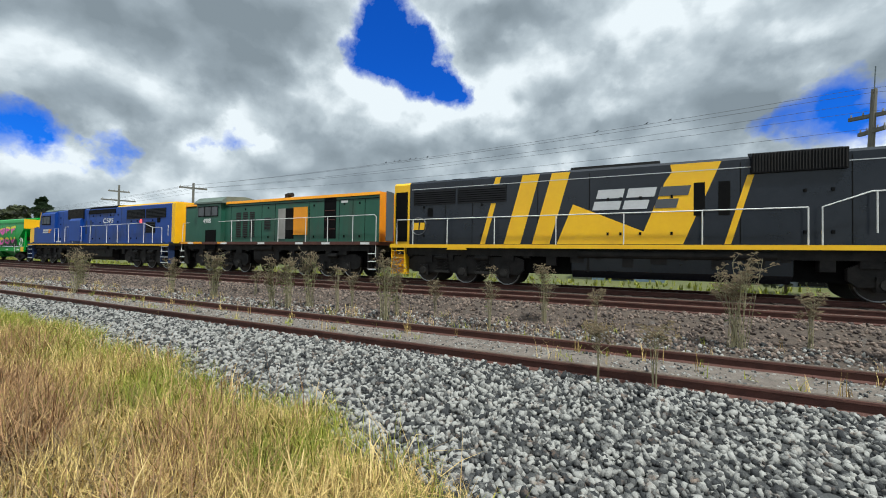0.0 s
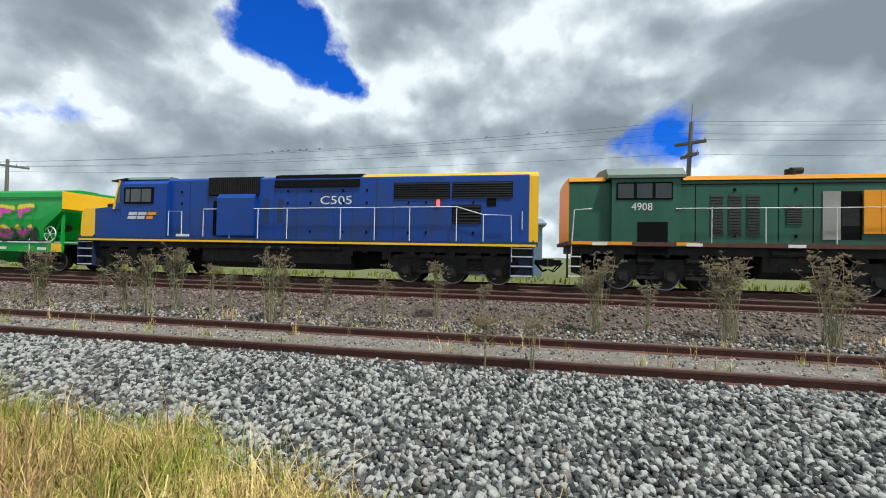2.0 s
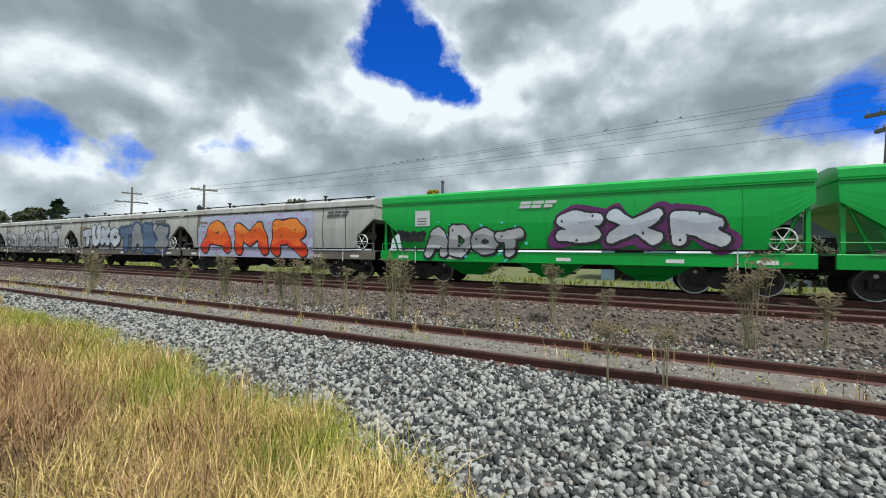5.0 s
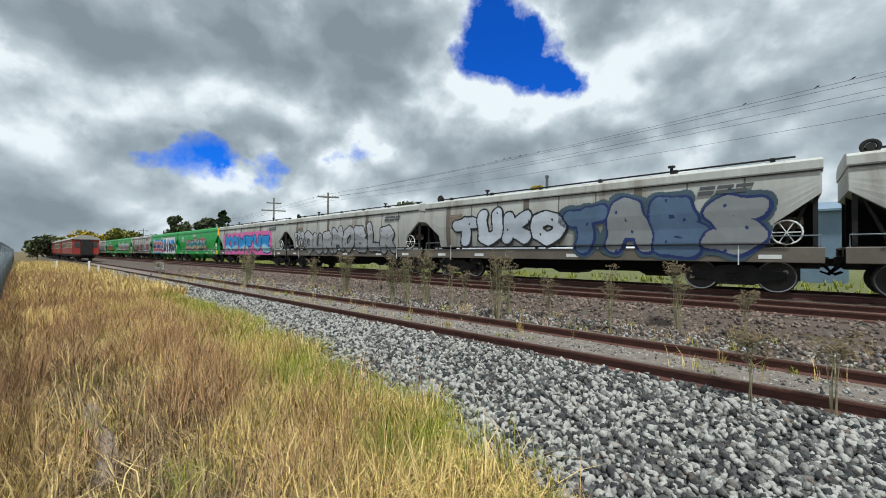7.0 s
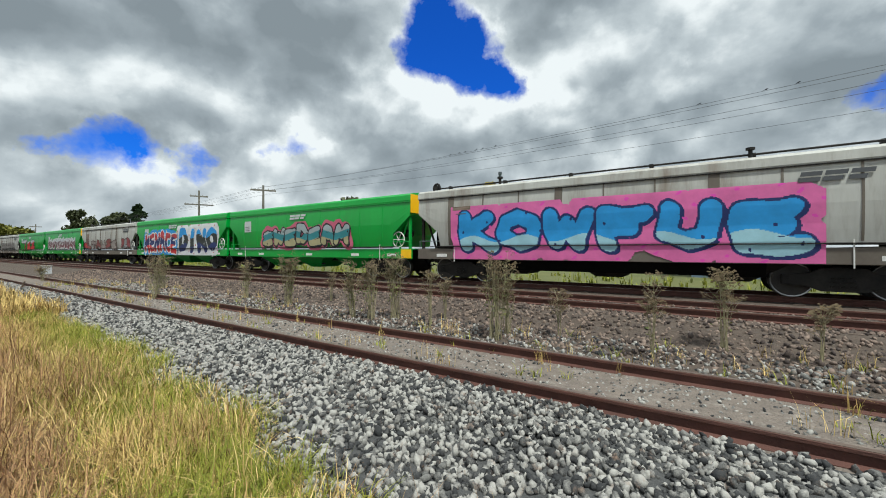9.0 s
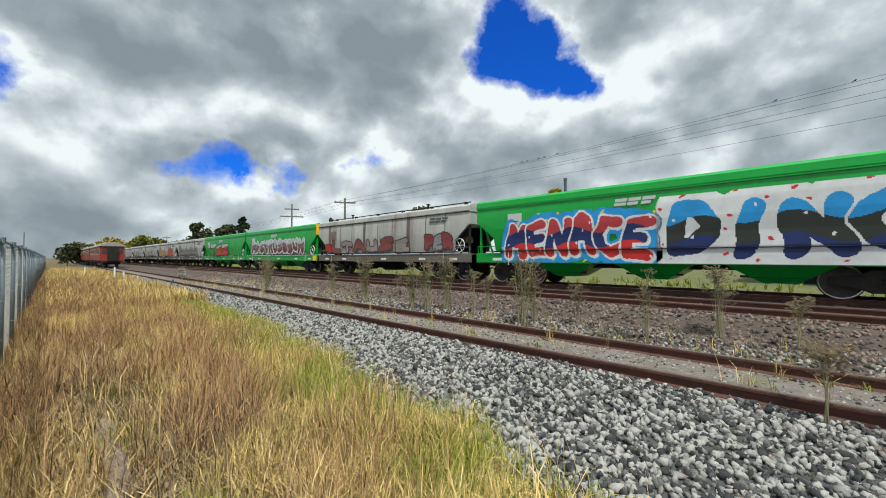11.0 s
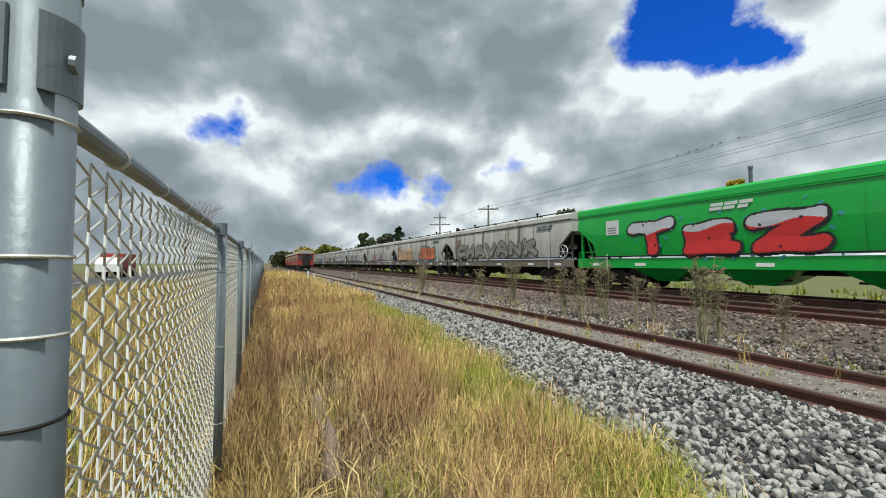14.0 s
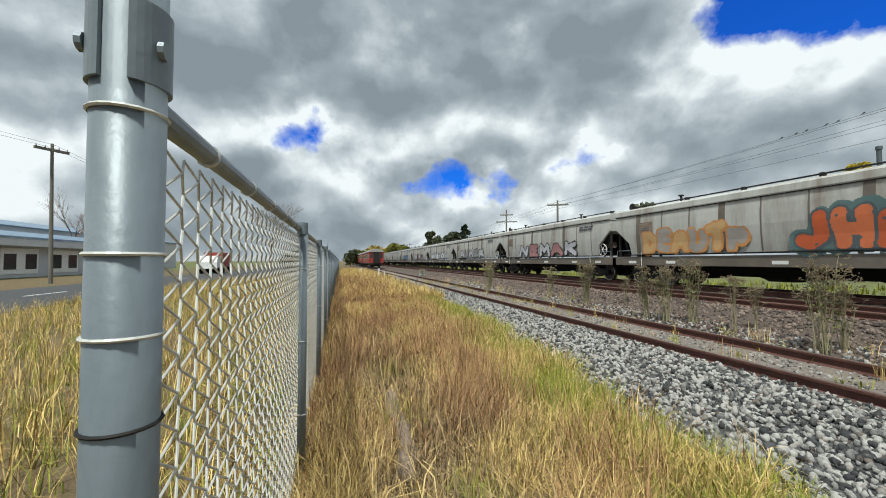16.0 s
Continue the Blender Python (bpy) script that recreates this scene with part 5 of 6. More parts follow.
WHT, SLV, GRY, BLK, RED, ORG, PNK, MAG, YEL, CYA, BLU, NVY, PUR, MAR, TEAL = (0.75, 0.76, 0.78), (0.52, 0.53, 0.57), (0.27, 0.28, 0.29), (0.015, 0.015, 0.018), (0.6, 0.03, 0.03), (0.85, 0.13, 0.015), (0.75, 0.16, 0.42), (0.8, 0.08, 0.5), (0.8, 0.72, 0.05), (0.12, 0.62, 0.66), (0.03, 0.32, 0.75), (0.015, 0.03, 0.14), (0.12, 0.02, 0.12), (0.16, 0.035, 0.045), (0.05, 0.28, 0.32)

# colour of each wagon behind the locomotives: g green, G green with a yellow corner, w grey
CONSIST = "GgwwwwGgwGgwwwwwwwwwwwww"
TAGS = {
    0: [("TWLPO", -4.6, 0.3, 1.5, 2.75, ((0.45, 0.55, 0.6), (0.5, 0.52, 0.6)), (0.3, 0.42, 0.42)), ("EHGFF", 0.15, 5.9, 2.42, 3.1, (MAG, MAG, YEL), (0.1, 0.3, 0.08)), ("DADOV", 0.15, 5.8, 1.5, 2.15, (MAG, MAG, YEL), (0.1, 0.3, 0.08)), ("NSAM", 3.2, 6.0, 1.5, 2.0, (BLK,), BLK)],
    1: [("SXR", 0.2, 5.4, 1.5, 2.75, (SLV, (0.5, 0.52, 0.6), (0.62, 0.66, 0.75)), BLK, PUR), ("ADOT", -5.0, -0.9, 1.05, 2.3, (SLV, GRY, (0.5, 0.5, 0.52)), BLK, None, CYA), ("HSAE", -6.5, -5.1, 1.75, 2.15, (BLK,), BLK)],
    2: [("AMR", -5.4, 3.4, 1.0, 3.0, ((0.75, 0.05, 0.01), ORG, (0.85, 0.25, 0.03)), BLK, (0.44, 0.46, 0.62), MAG, 0.75)],
    3: [("TUKO", -5.3, 0.2, 1.42, 3.0, ((0.5, 0.54, 0.62), (0.6, 0.64, 0.72)), BLK), ("TABS", 0.3, 6.2, 1.1, 3.0, ((0.1, 0.16, 0.26), GRY), NVY, (0.06, 0.1, 0.13))],
    4: [("OURMOBLR", -4.6, 5.4, 1.05, 2.75, (GRY, (0.32, 0.33, 0.34), SLV), BLK), ("FR8", -6.0, -4.6, 2.05, 2.7, (SLV,), BLK), ("LIFE", -5.9, -4.4, 1.55, 2.1, (SLV,), BLK)],
    5: [("KOWFUE", -5.4, 4.8, 1.15, 2.7, ((0.35, 0.6, 0.7), BLU, BLU), NVY, PNK, MAG, 0.3)],
    6: [("SWEDEAM", -3.6, 3.6, 1.5, 2.55, ((0.4, 0.36, 0.2), TEAL, (0.4, 0.48, 0.5)), BLK, (0.55, 0.12, 0.2))],
    7: [("DINO", 0.6, 6.2, 1.05, 2.85, (NVY, (0.03, 0.035, 0.03), BLU), WHT, WHT, RED, 0.3), ("MENACE", -5.6, 0.2, 1.05, 2.7, (RED, NVY, (0.5, 0.05, 0.06)), WHT, BLU, YEL, 0.1)],
    8: [("LTAUSE", -5.6, 3.0, 1.45, 2.3, ((0.24, 0.06, 0.055), (0.3, 0.26, 0.24)), (0.09, 0.05, 0.045)), ("NDE", -6.4, -5.4, 1.5, 2.1, (RED,), BLK), ("PER", 4.2, 6.2, 1.5, 2.4, ((0.28, 0.05, 0.06), GRY), (0.09, 0.05, 0.045))],
    9: [("MASVROSEBUN", -5.6, 5.4, 1.5, 2.75, (MAR, (0.22, 0.14, 0.15), SLV), WHT)],
    10: [("TEZ", -4.4, 2.2, 1.42, 2.8, (RED, RED, SLV), BLK, None, TEAL)],
    11: [("CHAVANK", -5.5, 4.6, 1.5, 2.5, ((0.26, 0.25, 0.235),), (0.07, 0.065, 0.06))],
    12: [("DEAUTP", -5.4, -0.4, 1.45, 2.5, ((0.55, 0.35, 0.16), (0.34, 0.31, 0.28)), (0.55, 0.25, 0.08)), ("JHES", 1.0, 5.0, 1.45, 2.7, ((0.5, 0.10, 0.03), (0.6, 0.16, 0.06)), (0.08, 0.1, 0.11), (0.1, 0.17, 0.17))],
    13: [("NEMAK", -3.6, 4.4, 1.45, 2.4, (SLV, (0.4, 0.2, 0.2)), BLK)],
    14: [("AUMER", -4.5, 3.5, 1.45, 2.4, (SLV, GRY), BLK)],
    15: [("WSEVON", -4.5, 4.5, 1.45, 2.4, (WHT, SLV), BLK)],
    16: [("REAN", -3.5, 3.5, 1.45, 2.4, (SLV, MAR), BLK)],
    17: [("SATRU", -3.5, 3.5, 1.45, 2.4, (GRY, BLU), BLK)],
}

VEHICLES = []  # each with the place of its centre in the train


def build_train():
    for make in (loco_black, loco_green, loco_blue):
        VEHICLES.append(make())
    kinds = {}
    for i, k in enumerate(CONSIST):
        q = -53.77 - i * PITCH
        if k not in kinds:
            ob = {"g": lambda: hopper("hopper_green", "hopper_green", "bright green grain hopper with graffiti", False),
                  "G": lambda: hopper("hopper_green", "hopper_green", "bright green grain hopper with a yellow corner", False, True),
                  "w": lambda: hopper("hopper_grey", "rib_grey", "weathered grey grain hopper with graffiti", True)}[k]()
            kinds[k] = ob
        else:
            ob = copy_thing(kinds[k], pose(0, 0, 0))
        VEHICLES.append((ob, q))
    # coats of paint go on last, so that no copy takes them over
    for i, (ob, q) in enumerate(VEHICLES[3:]):
        for j, tag in enumerate(TAGS.get(i, [])):
            words, x0, x1, z0, z1, fills, outline, *rest = tag
            halo = rest[0] if rest else None
            dr = rest[1] if len(rest) > 1 else None
            wide = rest[2] if len(rest) > 2 else 0.02
            n = len(words)
            fat = min(0.34, (x1 - x0) / n * 0.2, (z1 - z0) * 0.17)
            paint(ob, words, x0, x1, z0, z1, fills, outline, halo, dr, fat, seed=i * 7 + j + 1, bubble=wide, cell=0.028 if i < 13 else 0.06, out_w=min(0.06, fat * 0.45))


# ---------------------------------------------------------------- plants
# x, y, height, spread, dryness of the weeds between the tracks
WEEDS = [
    (-12.72, 8.51, 1.5, 0.45, 0.3), (-9.45, 8.12, 1.3, 0.3, 0.3), (-8.82, 8.13, 1.4, 0.35, 0.3), (-8.38, 8.51, 1.5, 0.4, 0.3),
    (-5.36, 7.93, 1.5, 0.45, 0.4), (-5.3, 8.39, 1.2, 0.2, 0.4), (-2.69, 8.05, 1.2, 0.12, 0.8), (-1.74, 9.15, 1.3, 0.25, 0.7),
    (-0.32, 5.27, 0.68, 0.08, 0.9), (0.31, 5.31, 0.68, 0.08, 0.9), (1.78, 8.48, 1.55, 0.55, 0.8), (4.21, 8.4, 1.5, 0.6, 0.6),
    (5.9, 8.3, 1.6, 0.6, 0.8), (-4.35, 8.71, 0.8, 0.12, 0.9), (-18.33, 7.0, 1.5, 0.4, 0.3), (-7.13, 8.29, 1.1, 0.12, 0.9),
    (-33.05, 6.8, 0.9, 0.3, 0.3), (-11.85, 9.44, 0.8, 0.12, 0.9), (2.9, 8.9, 0.9, 0.14, 0.9), (-0.6, 8.9, 0.8, 0.1, 0.9),
    (-7.2, 9.0, 0.9, 0.14, 0.8), (-15.5, 8.7, 1.2, 0.3, 0.4), (-22, 8.6, 1.3, 0.35, 0.4),
]


def weed(x, y, height, spread, dry, seed):
    rng = random.Random(seed)
    w = thing("weed_clump", "tall dry umbel weed growing in the ballast" if dry > 0.5 else "tall green and yellow umbel weed in the ballast", "weed", "weeds between the tracks", pose(x, y, ground_z(y) - 0.02))
    st, um, lf = Build(), Build(), Build()
    for _ in range(int(3 + 52 * spread)):
        a, r = rng.uniform(0, 6.28), spread * rng.uniform(0.05, 1.0) ** 0.7
        h = height * rng.uniform(0.55, 1.05)
        b = (rng.uniform(-1, 1) * spread * 0.28, rng.uniform(-1, 1) * spread * 0.28, 0)
        m = (b[0] * 0.6 + math.cos(a) * r * 0.35, b[1] * 0.6 + math.sin(a) * r * 0.35, h * 0.55)
        t = (math.cos(a) * r * 0.75, math.sin(a) * r * 0.75, h)
        st.tube(b, m, 0.007, 4, 0.005)
        st.tube(m, t, 0.005, 4, 0.003)
        for _ in range(rng.randint(3, 6)):
            f = rng.uniform(0.6, 1.0)
            o = [m[i] + (t[i] - m[i]) * f for i in range(3)]
            e = (o[0] + rng.uniform(-0.16, 0.16), o[1] + rng.uniform(-0.16, 0.16), o[2] + rng.uniform(0.04, 0.2))
            st.tube(o, e, 0.003, 3)
            for _ in range(rng.randint(4, 8)):
                c = (e[0] + rng.uniform(-0.055, 0.055), e[1] + rng.uniform(-0.055, 0.055), e[2] + rng.uniform(-0.015, 0.035))
                s = rng.uniform(0.012, 0.028)
                um.add([(c[0] - s, c[1], c[2]), (c[0] + s, c[1] - s, c[2]), (c[0], c[1] + s, c[2]), (c[0], c[1], c[2] + s)], [(0, 1, 2), (0, 1, 3), (1, 2, 3), (2, 0, 3)])
                if rng.random() < 0.4:
                    st.tube(e, c, 0.0018, 3)
        for _ in range(int((1 - dry) * 9)):
            f = rng.uniform(0.4, 1.0)
            p = [b[i] + (t[i] - b[i]) * f + (rng.uniform(-0.08, 0.08) if i < 2 else 0) for i in range(3)]
            s, q = rng.uniform(0.02, 0.06), rng.uniform(0, 6.28)
            lf.add([p, (p[0] + s * math.cos(q), p[1] + s * math.sin(q), p[2] + rng.uniform(-0.02, 0.04)), (p[0] + 1.8 * s * math.cos(q + 0.4), p[1] + 1.8 * s * math.sin(q + 0.4), p[2] + rng.uniform(-0.04, 0.03)), (p[0] + s * math.cos(q + 0.9), p[1] + s * math.sin(q + 0.9), p[2])], [(0, 1, 2, 3)])
    part("stalk_growth", st, M["stalk"], w)["kind"] = "stuff"
    part("seed_head_cloud", um, M["umbel"], w)["kind"] = "stuff"
    if lf.f:
        part("foliage", lf, M["weed_leaf"], w)["kind"] = "stuff"


def tree(name, label, x, y, height, width, leaf, seed, base=0.12, shape="round", leaves=2600, size=0.3, trunk=0.22):
    rng = random.Random(seed)
    t = thing(name, label, "tree", at=pose(x, y, ground_z(y)))
    tr, cr = Build(), Build()
    limbs = []
    tr.tube((0, 0, -0.2), (0.1, 0, height * 0.45), trunk, 8, trunk * 0.6)
    tr.tube((0.1, 0, height * 0.45), (0, 0.1, height * 0.9), trunk * 0.6, 6, trunk * 0.15)
    for i in range(16):
        z = height * rng.uniform(max(base, 0.2), 0.92)
        f = {"cone": max(0.12, 1.05 - z / height), "round": math.sqrt(max(0.05, 1 - (2 * (z / height) - 1.1) ** 2)), "column": 0.7}[shape]
        a = rng.uniform(0, 6.28)
        e = (math.cos(a) * width * f * 0.8, math.sin(a) * width * f * 0.8, z + height * (0.02 if shape == "cone" else 0.1))
        tr.tube((0.05, 0, z - height * 0.06), e, trunk * 0.3, 5, trunk * 0.08)
        limbs.append((e, width * f * rng.uniform(0.28, 0.55)))
    for _ in range(leaves):
        c, r = rng.choice(limbs)
        f = rng.random() ** 0.4
        d = Vector((rng.gauss(0, 1), rng.gauss(0, 1), rng.gauss(0, 0.8))).normalized() * r * f
        k = rng.uniform(0.35, 1.0) if shape == "cone" else rng.uniform(0.6, 1.05)
        p = Vector((c[0] * k, c[1] * k, c[2])) + d
        s = size * rng.uniform(0.5, 1.3)
        u = Vector((rng.gauss(0, 1), rng.gauss(0, 1), rng.gauss(0, 1))).normalized() * s
        w = u.orthogonal().normalized() * s * 0.6
        cr.add([p - u, p + w, p + u, p - w + Vector((0, 0, s * 0.3))], [(0, 1, 2, 3)])
    part("trunk", tr, M["bark"], t)
    part("crown", cr, M[leaf], t)


def bare_tree(x, y, height, width, seed):
    rng = random.Random(seed)
    t = thing("bare_tree", "leafless brown tree with fine twigs", "tree", at=pose(x, y, ground_z(y)))
    b = Build()

    def grow(p, d, l, r, k):
        q = p + d * l
        b.tube(p, q, r, 5 if k < 2 else 3, r * 0.65)
        if k < 6:
            for _ in range(3 if k < 4 else 2):
                e = (d + Vector((rng.uniform(-0.55, 0.55) * width, rng.uniform(-0.55, 0.55) * width, rng.uniform(-0.1, 0.35)))).normalized()
                grow(q, e, l * rng.uniform(0.6, 0.85), r * 0.62, k + 1)
    grow(Vector((0, 0, -0.2)), Vector((0, 0, 1)), height * 0.24, 0.16, 0)
    part("branch_growth", b, M["twig"], t)["kind"] = "stuff"


# ---------------------------------------------------------------- fence
FENCE_Y, FENCE_TOP, FENCE_X = -0.38, 1.865, -1.3


def build_fence():
    fe = thing("chain_link_fence", "galvanised chain-link fence with round steel posts and a top rail", "fence")
    x = FENCE_X - 0.06
    n = 0
    while x > -110:
        if n:
            p = part("post", Build().tube((x, FENCE_Y + 0.038, -0.15), (x, FENCE_Y + 0.038, FENCE_TOP + 0.0), 0.031, 16), M["galv"], fe, smooth=True)
            part("post_cap", Build().tube((x, FENCE_Y + 0.03, FENCE_TOP - 0.05), (x, FENCE_Y + 0.03, FENCE_TOP + 0.04), 0.04, 12), M["galv"], p)
            for z in (0.45, 1.0, 1.55):
                part("tie_wire", Build().ring((x, FENCE_Y + 0.038, z), 0.033, 0.003, axis="z", n=12, k=4), M["wire"], p)
            x -= 2.45 if x > -40 else 4.9
        else:
            x -= 2.4
        n += 1
    # corner post with its bands
    px = FENCE_X
    cp = part("corner_post", Build().tube((px, FENCE_Y, -0.15), (px, FENCE_Y, FENCE_TOP + 0.34), 0.047, 40), M["galv"], fe, "thick galvanised corner post", smooth=True)
    part("post_cap", Build().tube((px, FENCE_Y, FENCE_TOP + 0.18), (px, FENCE_Y, FENCE_TOP + 0.36), 0.0495, 40), M["galv"], cp, smooth=True)
    for a0 in (0.35, 0.35 + math.pi):
        arc = [a0 + (math.pi - 0.7) * i / 14 for i in range(15)]
        poly = [(px + 0.053 * math.cos(q), FENCE_Y + 0.053 * math.sin(q)) for q in arc] + [(px + 0.0475 * math.cos(q), FENCE_Y + 0.0475 * math.sin(q)) for q in arc[::-1]]
        part("clamp", Build().prism(poly, "z", FENCE_TOP + 0.005, FENCE_TOP + 0.125), M["galv"], cp, "pressed steel half clamp")
    for y, z in ((0.052, 0.06), (-0.052, 0.06)):
        part("clamp_bolt", Build().tube((px + 0.02, FENCE_Y + y * 0.9, FENCE_TOP + z), (px + 0.02, FENCE_Y + y * 1.06, FENCE_TOP + z), 0.014, 10), M["galv"], cp)
    for z, m in ((1.83, "wire"), (1.5, "wire"), (1.37, "under"), (1.62, "wire")):
        part("tie_wire", Build().ring((px, FENCE_Y, z), 0.049, 0.0032, axis="z", n=20, k=5), M[m], cp)
    rail = part("top_rail", Build().tube((px, FENCE_Y, FENCE_TOP), (-110, FENCE_Y, FENCE_TOP), 0.024, 12), M["galv"], fe)
    for i in range(14):
        x = px - 0.35 - i * 0.42
        part("rail_tie", Build().tube((x, FENCE_Y, FENCE_TOP - 0.002), (x - 0.012, FENCE_Y, FENCE_TOP - 0.002), 0.028, 10), M["wire"], rail)
    # diamond mesh: zigzag wires
    d = 0.046
    zs = np.arange(0.02, FENCE_TOP - 0.02, 0.036)
    near, mid = Build(), Build()

    def zig(b, x, r, k, amp, flip):
        pts = [(x - (d * 0.5 if (i + flip) % 2 else -d * 0.5) * 1.04, FENCE_Y + (amp if i % 2 else -amp), z) for i, z in enumerate(zs)]
        for p, q in zip(pts, pts[1:]):
            b.tube(p, q, r, k)
    x = px - 0.07
    i = 0
    while x > px - 3.6:
        zig(near, x, 0.0028, 5, 0.007, i % 2)
        x -= d
        i += 1
    part("mesh_near", near, M["wire"], fe)["kind"] = "stuff"
    i = 0
    while x > px - 13:
        zig(mid, x, 0.0028, 3, 0.006, i % 2)
        x -= d
        i += 1
    part("mesh_mid", mid, M["wire"], fe)["kind"] = "stuff"
    far = Build()
    while x > -100:
        for z0, z1, s in ((0.02, 0.95, 1), (0.95, 1.88, 1), (0.02, 0.95, -1), (0.95, 1.88, -1)):
            far.tube((x, FENCE_Y, z0), (x + s * 0.93, FENCE_Y, z1), 0.004, 3)
        x -= 0.11
    part("mesh_far", far, M["wire"], fe)["kind"] = "stuff"


# ---------------------------------------------------------------- poles, buildings, far train
def power_pole(x, y, height, arms, label, r=0.16, tilt=0.0, spike=False):
    p = thing("power_pole", label, "power pole", "power poles", pose(x, y, ground_z(y), 0, tilt, 0))
    part("pole", Build().tube((0, 0, -0.3), (0, 0, height), r, 10, r * 0.65), M["timber"], p)
    for z, w, turn in arms:
        b = Build().box(-0.09, 0.09, -w, w, z - 0.1, z + 0.1)
        a = part("crossarm", b, M["timber"], p, at=pose(0, 0, 0, 0, 0, turn))
        for yy in (-w * 0.9, -w * 0.4, w * 0.4, w * 0.9):
            part("insulator", Build().tube((0, yy, z + 0.07), (0, yy, z + 0.28), 0.05, 7, 0.03), M["roof_grey"], a)
    if spike:
        part("spike", Build().tube((0, 0, height), (0, 0, height + 1.3), 0.03, 5), M["galv"], p)
    return p


def cable(p, q, sag, name="power_line", r=0.011):
    b = Build()
    pts = []
    for i in range(17):
        f = i / 16
        pts.append((p[0] + (q[0] - p[0]) * f, p[1] + (q[1] - p[1]) * f, p[2] + (q[2] - p[2]) * f - sag * 4 * f * (1 - f)))
    b.line(pts, r, 4)
    ob = part(name, b, M["cable"])
    tagged(ob, "thin dark overhead power line between poles", "power line", "power lines")


def bird(x, y, z):
    b = Build().tube((x - 0.06, y, z + 0.05), (x + 0.05, y, z + 0.1), 0.025, 6, 0.032)
    b.tube((x + 0.05, y, z + 0.1), (x + 0.08, y, z + 0.12), 0.024, 6, 0.01).tube((x - 0.06, y, z + 0.05), (x - 0.15, y, z + 0.01), 0.016, 4, 0.01)
    tagged(part("bird", b, M["dark"]), "small dark bird perched on the power line", "bird", "birds on the wire")


def shed(x0, x1, y0, y1, h, wall, roof, label, name="shed", rise=1.0, openings=()):
    s = thing(name, label, "building")
    part("wall", Build().box(x0, x1, y0, y1, -0.2, h), M[wall], s)
    ym = (y0 + y1) / 2
    part("roof", Build().prism([(y0 - 0.4, h), (y1 + 0.4, h), (y1 + 0.4, h + 0.12), (ym, h + rise), (y0 - 0.4, h + 0.12)], "x", x0 - 0.3, x1 + 0.3), M[roof], s)
    for a, b, z0, z1, m, nm in openings:
        part(nm, Build().box(a, b, y0 - 0.05, y0 - 0.004, z0, z1), M[m], s)
    return s


def carriage(x, y, first):
    c = thing("passenger_carriage", "old dark red wooden passenger carriage on the siding", "railway carriage", "standing passenger train", pose(x, y, RAIL_SIDING))
    L = 19.5
    part("body", Build().box(-L, 0, -1.42, 1.42, 1.05, 3.2, c=0.05), M["red_car"], c)
    part("roof", Build().prism([(-1.5, 3.2), (1.5, 3.2), (1.4, 3.42), (0.95, 3.62), (0.6, 3.8), (0, 3.86), (-0.6, 3.8), (-0.95, 3.62), (-1.4, 3.42)], "x", -L - 0.15, 0.15), M["roof_grey"], c)
    for i in range(11):
        xx = -1.3 - i * 1.65
        for s in (-1, 1):
            w = part("window", Build().box(xx - 0.95, xx, s * 1.43 - 0.015, s * 1.43 + 0.015, 2.0, 2.85), M["cream"], c)
            part("pane", Build().box(xx - 0.87, xx - 0.08, s * 1.44 - 0.02, s * 1.44 + 0.02, 2.08, 2.77), M["window"], w)
    part("end_door", Build().box(0.0, 0.03, -0.45, 0.45, 1.1, 3.05), M["dark"], c)
    for yy in (-0.95, 0.95):
        w = part("end_window", Build().box(0.0, 0.03, yy - 0.26, yy + 0.26, 2.05, 2.8), M["window"], c)
    part("gangway", Build().box(0.03, 0.4, -0.6, 0.6, 1.0, 3.15), M["under"], c)
    part("underframe", Build().box(-L, 0, -1.2, 1.2, 0.75, 1.05), M["under"], c)
    for bx in (-2.6, -L + 2.6):
        for dx in (-1.1, 1.1):
            for s in (-1, 1):
                part("wheel", WHEEL[0.46], None, c, at=pose(bx + dx, s * 0.75, 0.46, 0, 0, 0 if s < 0 else 180))
        part("bogie_frame", Build().box(bx - 1.6, bx + 1.6, -1.05, 1.05, 0.45, 0.75), M["under"], c)


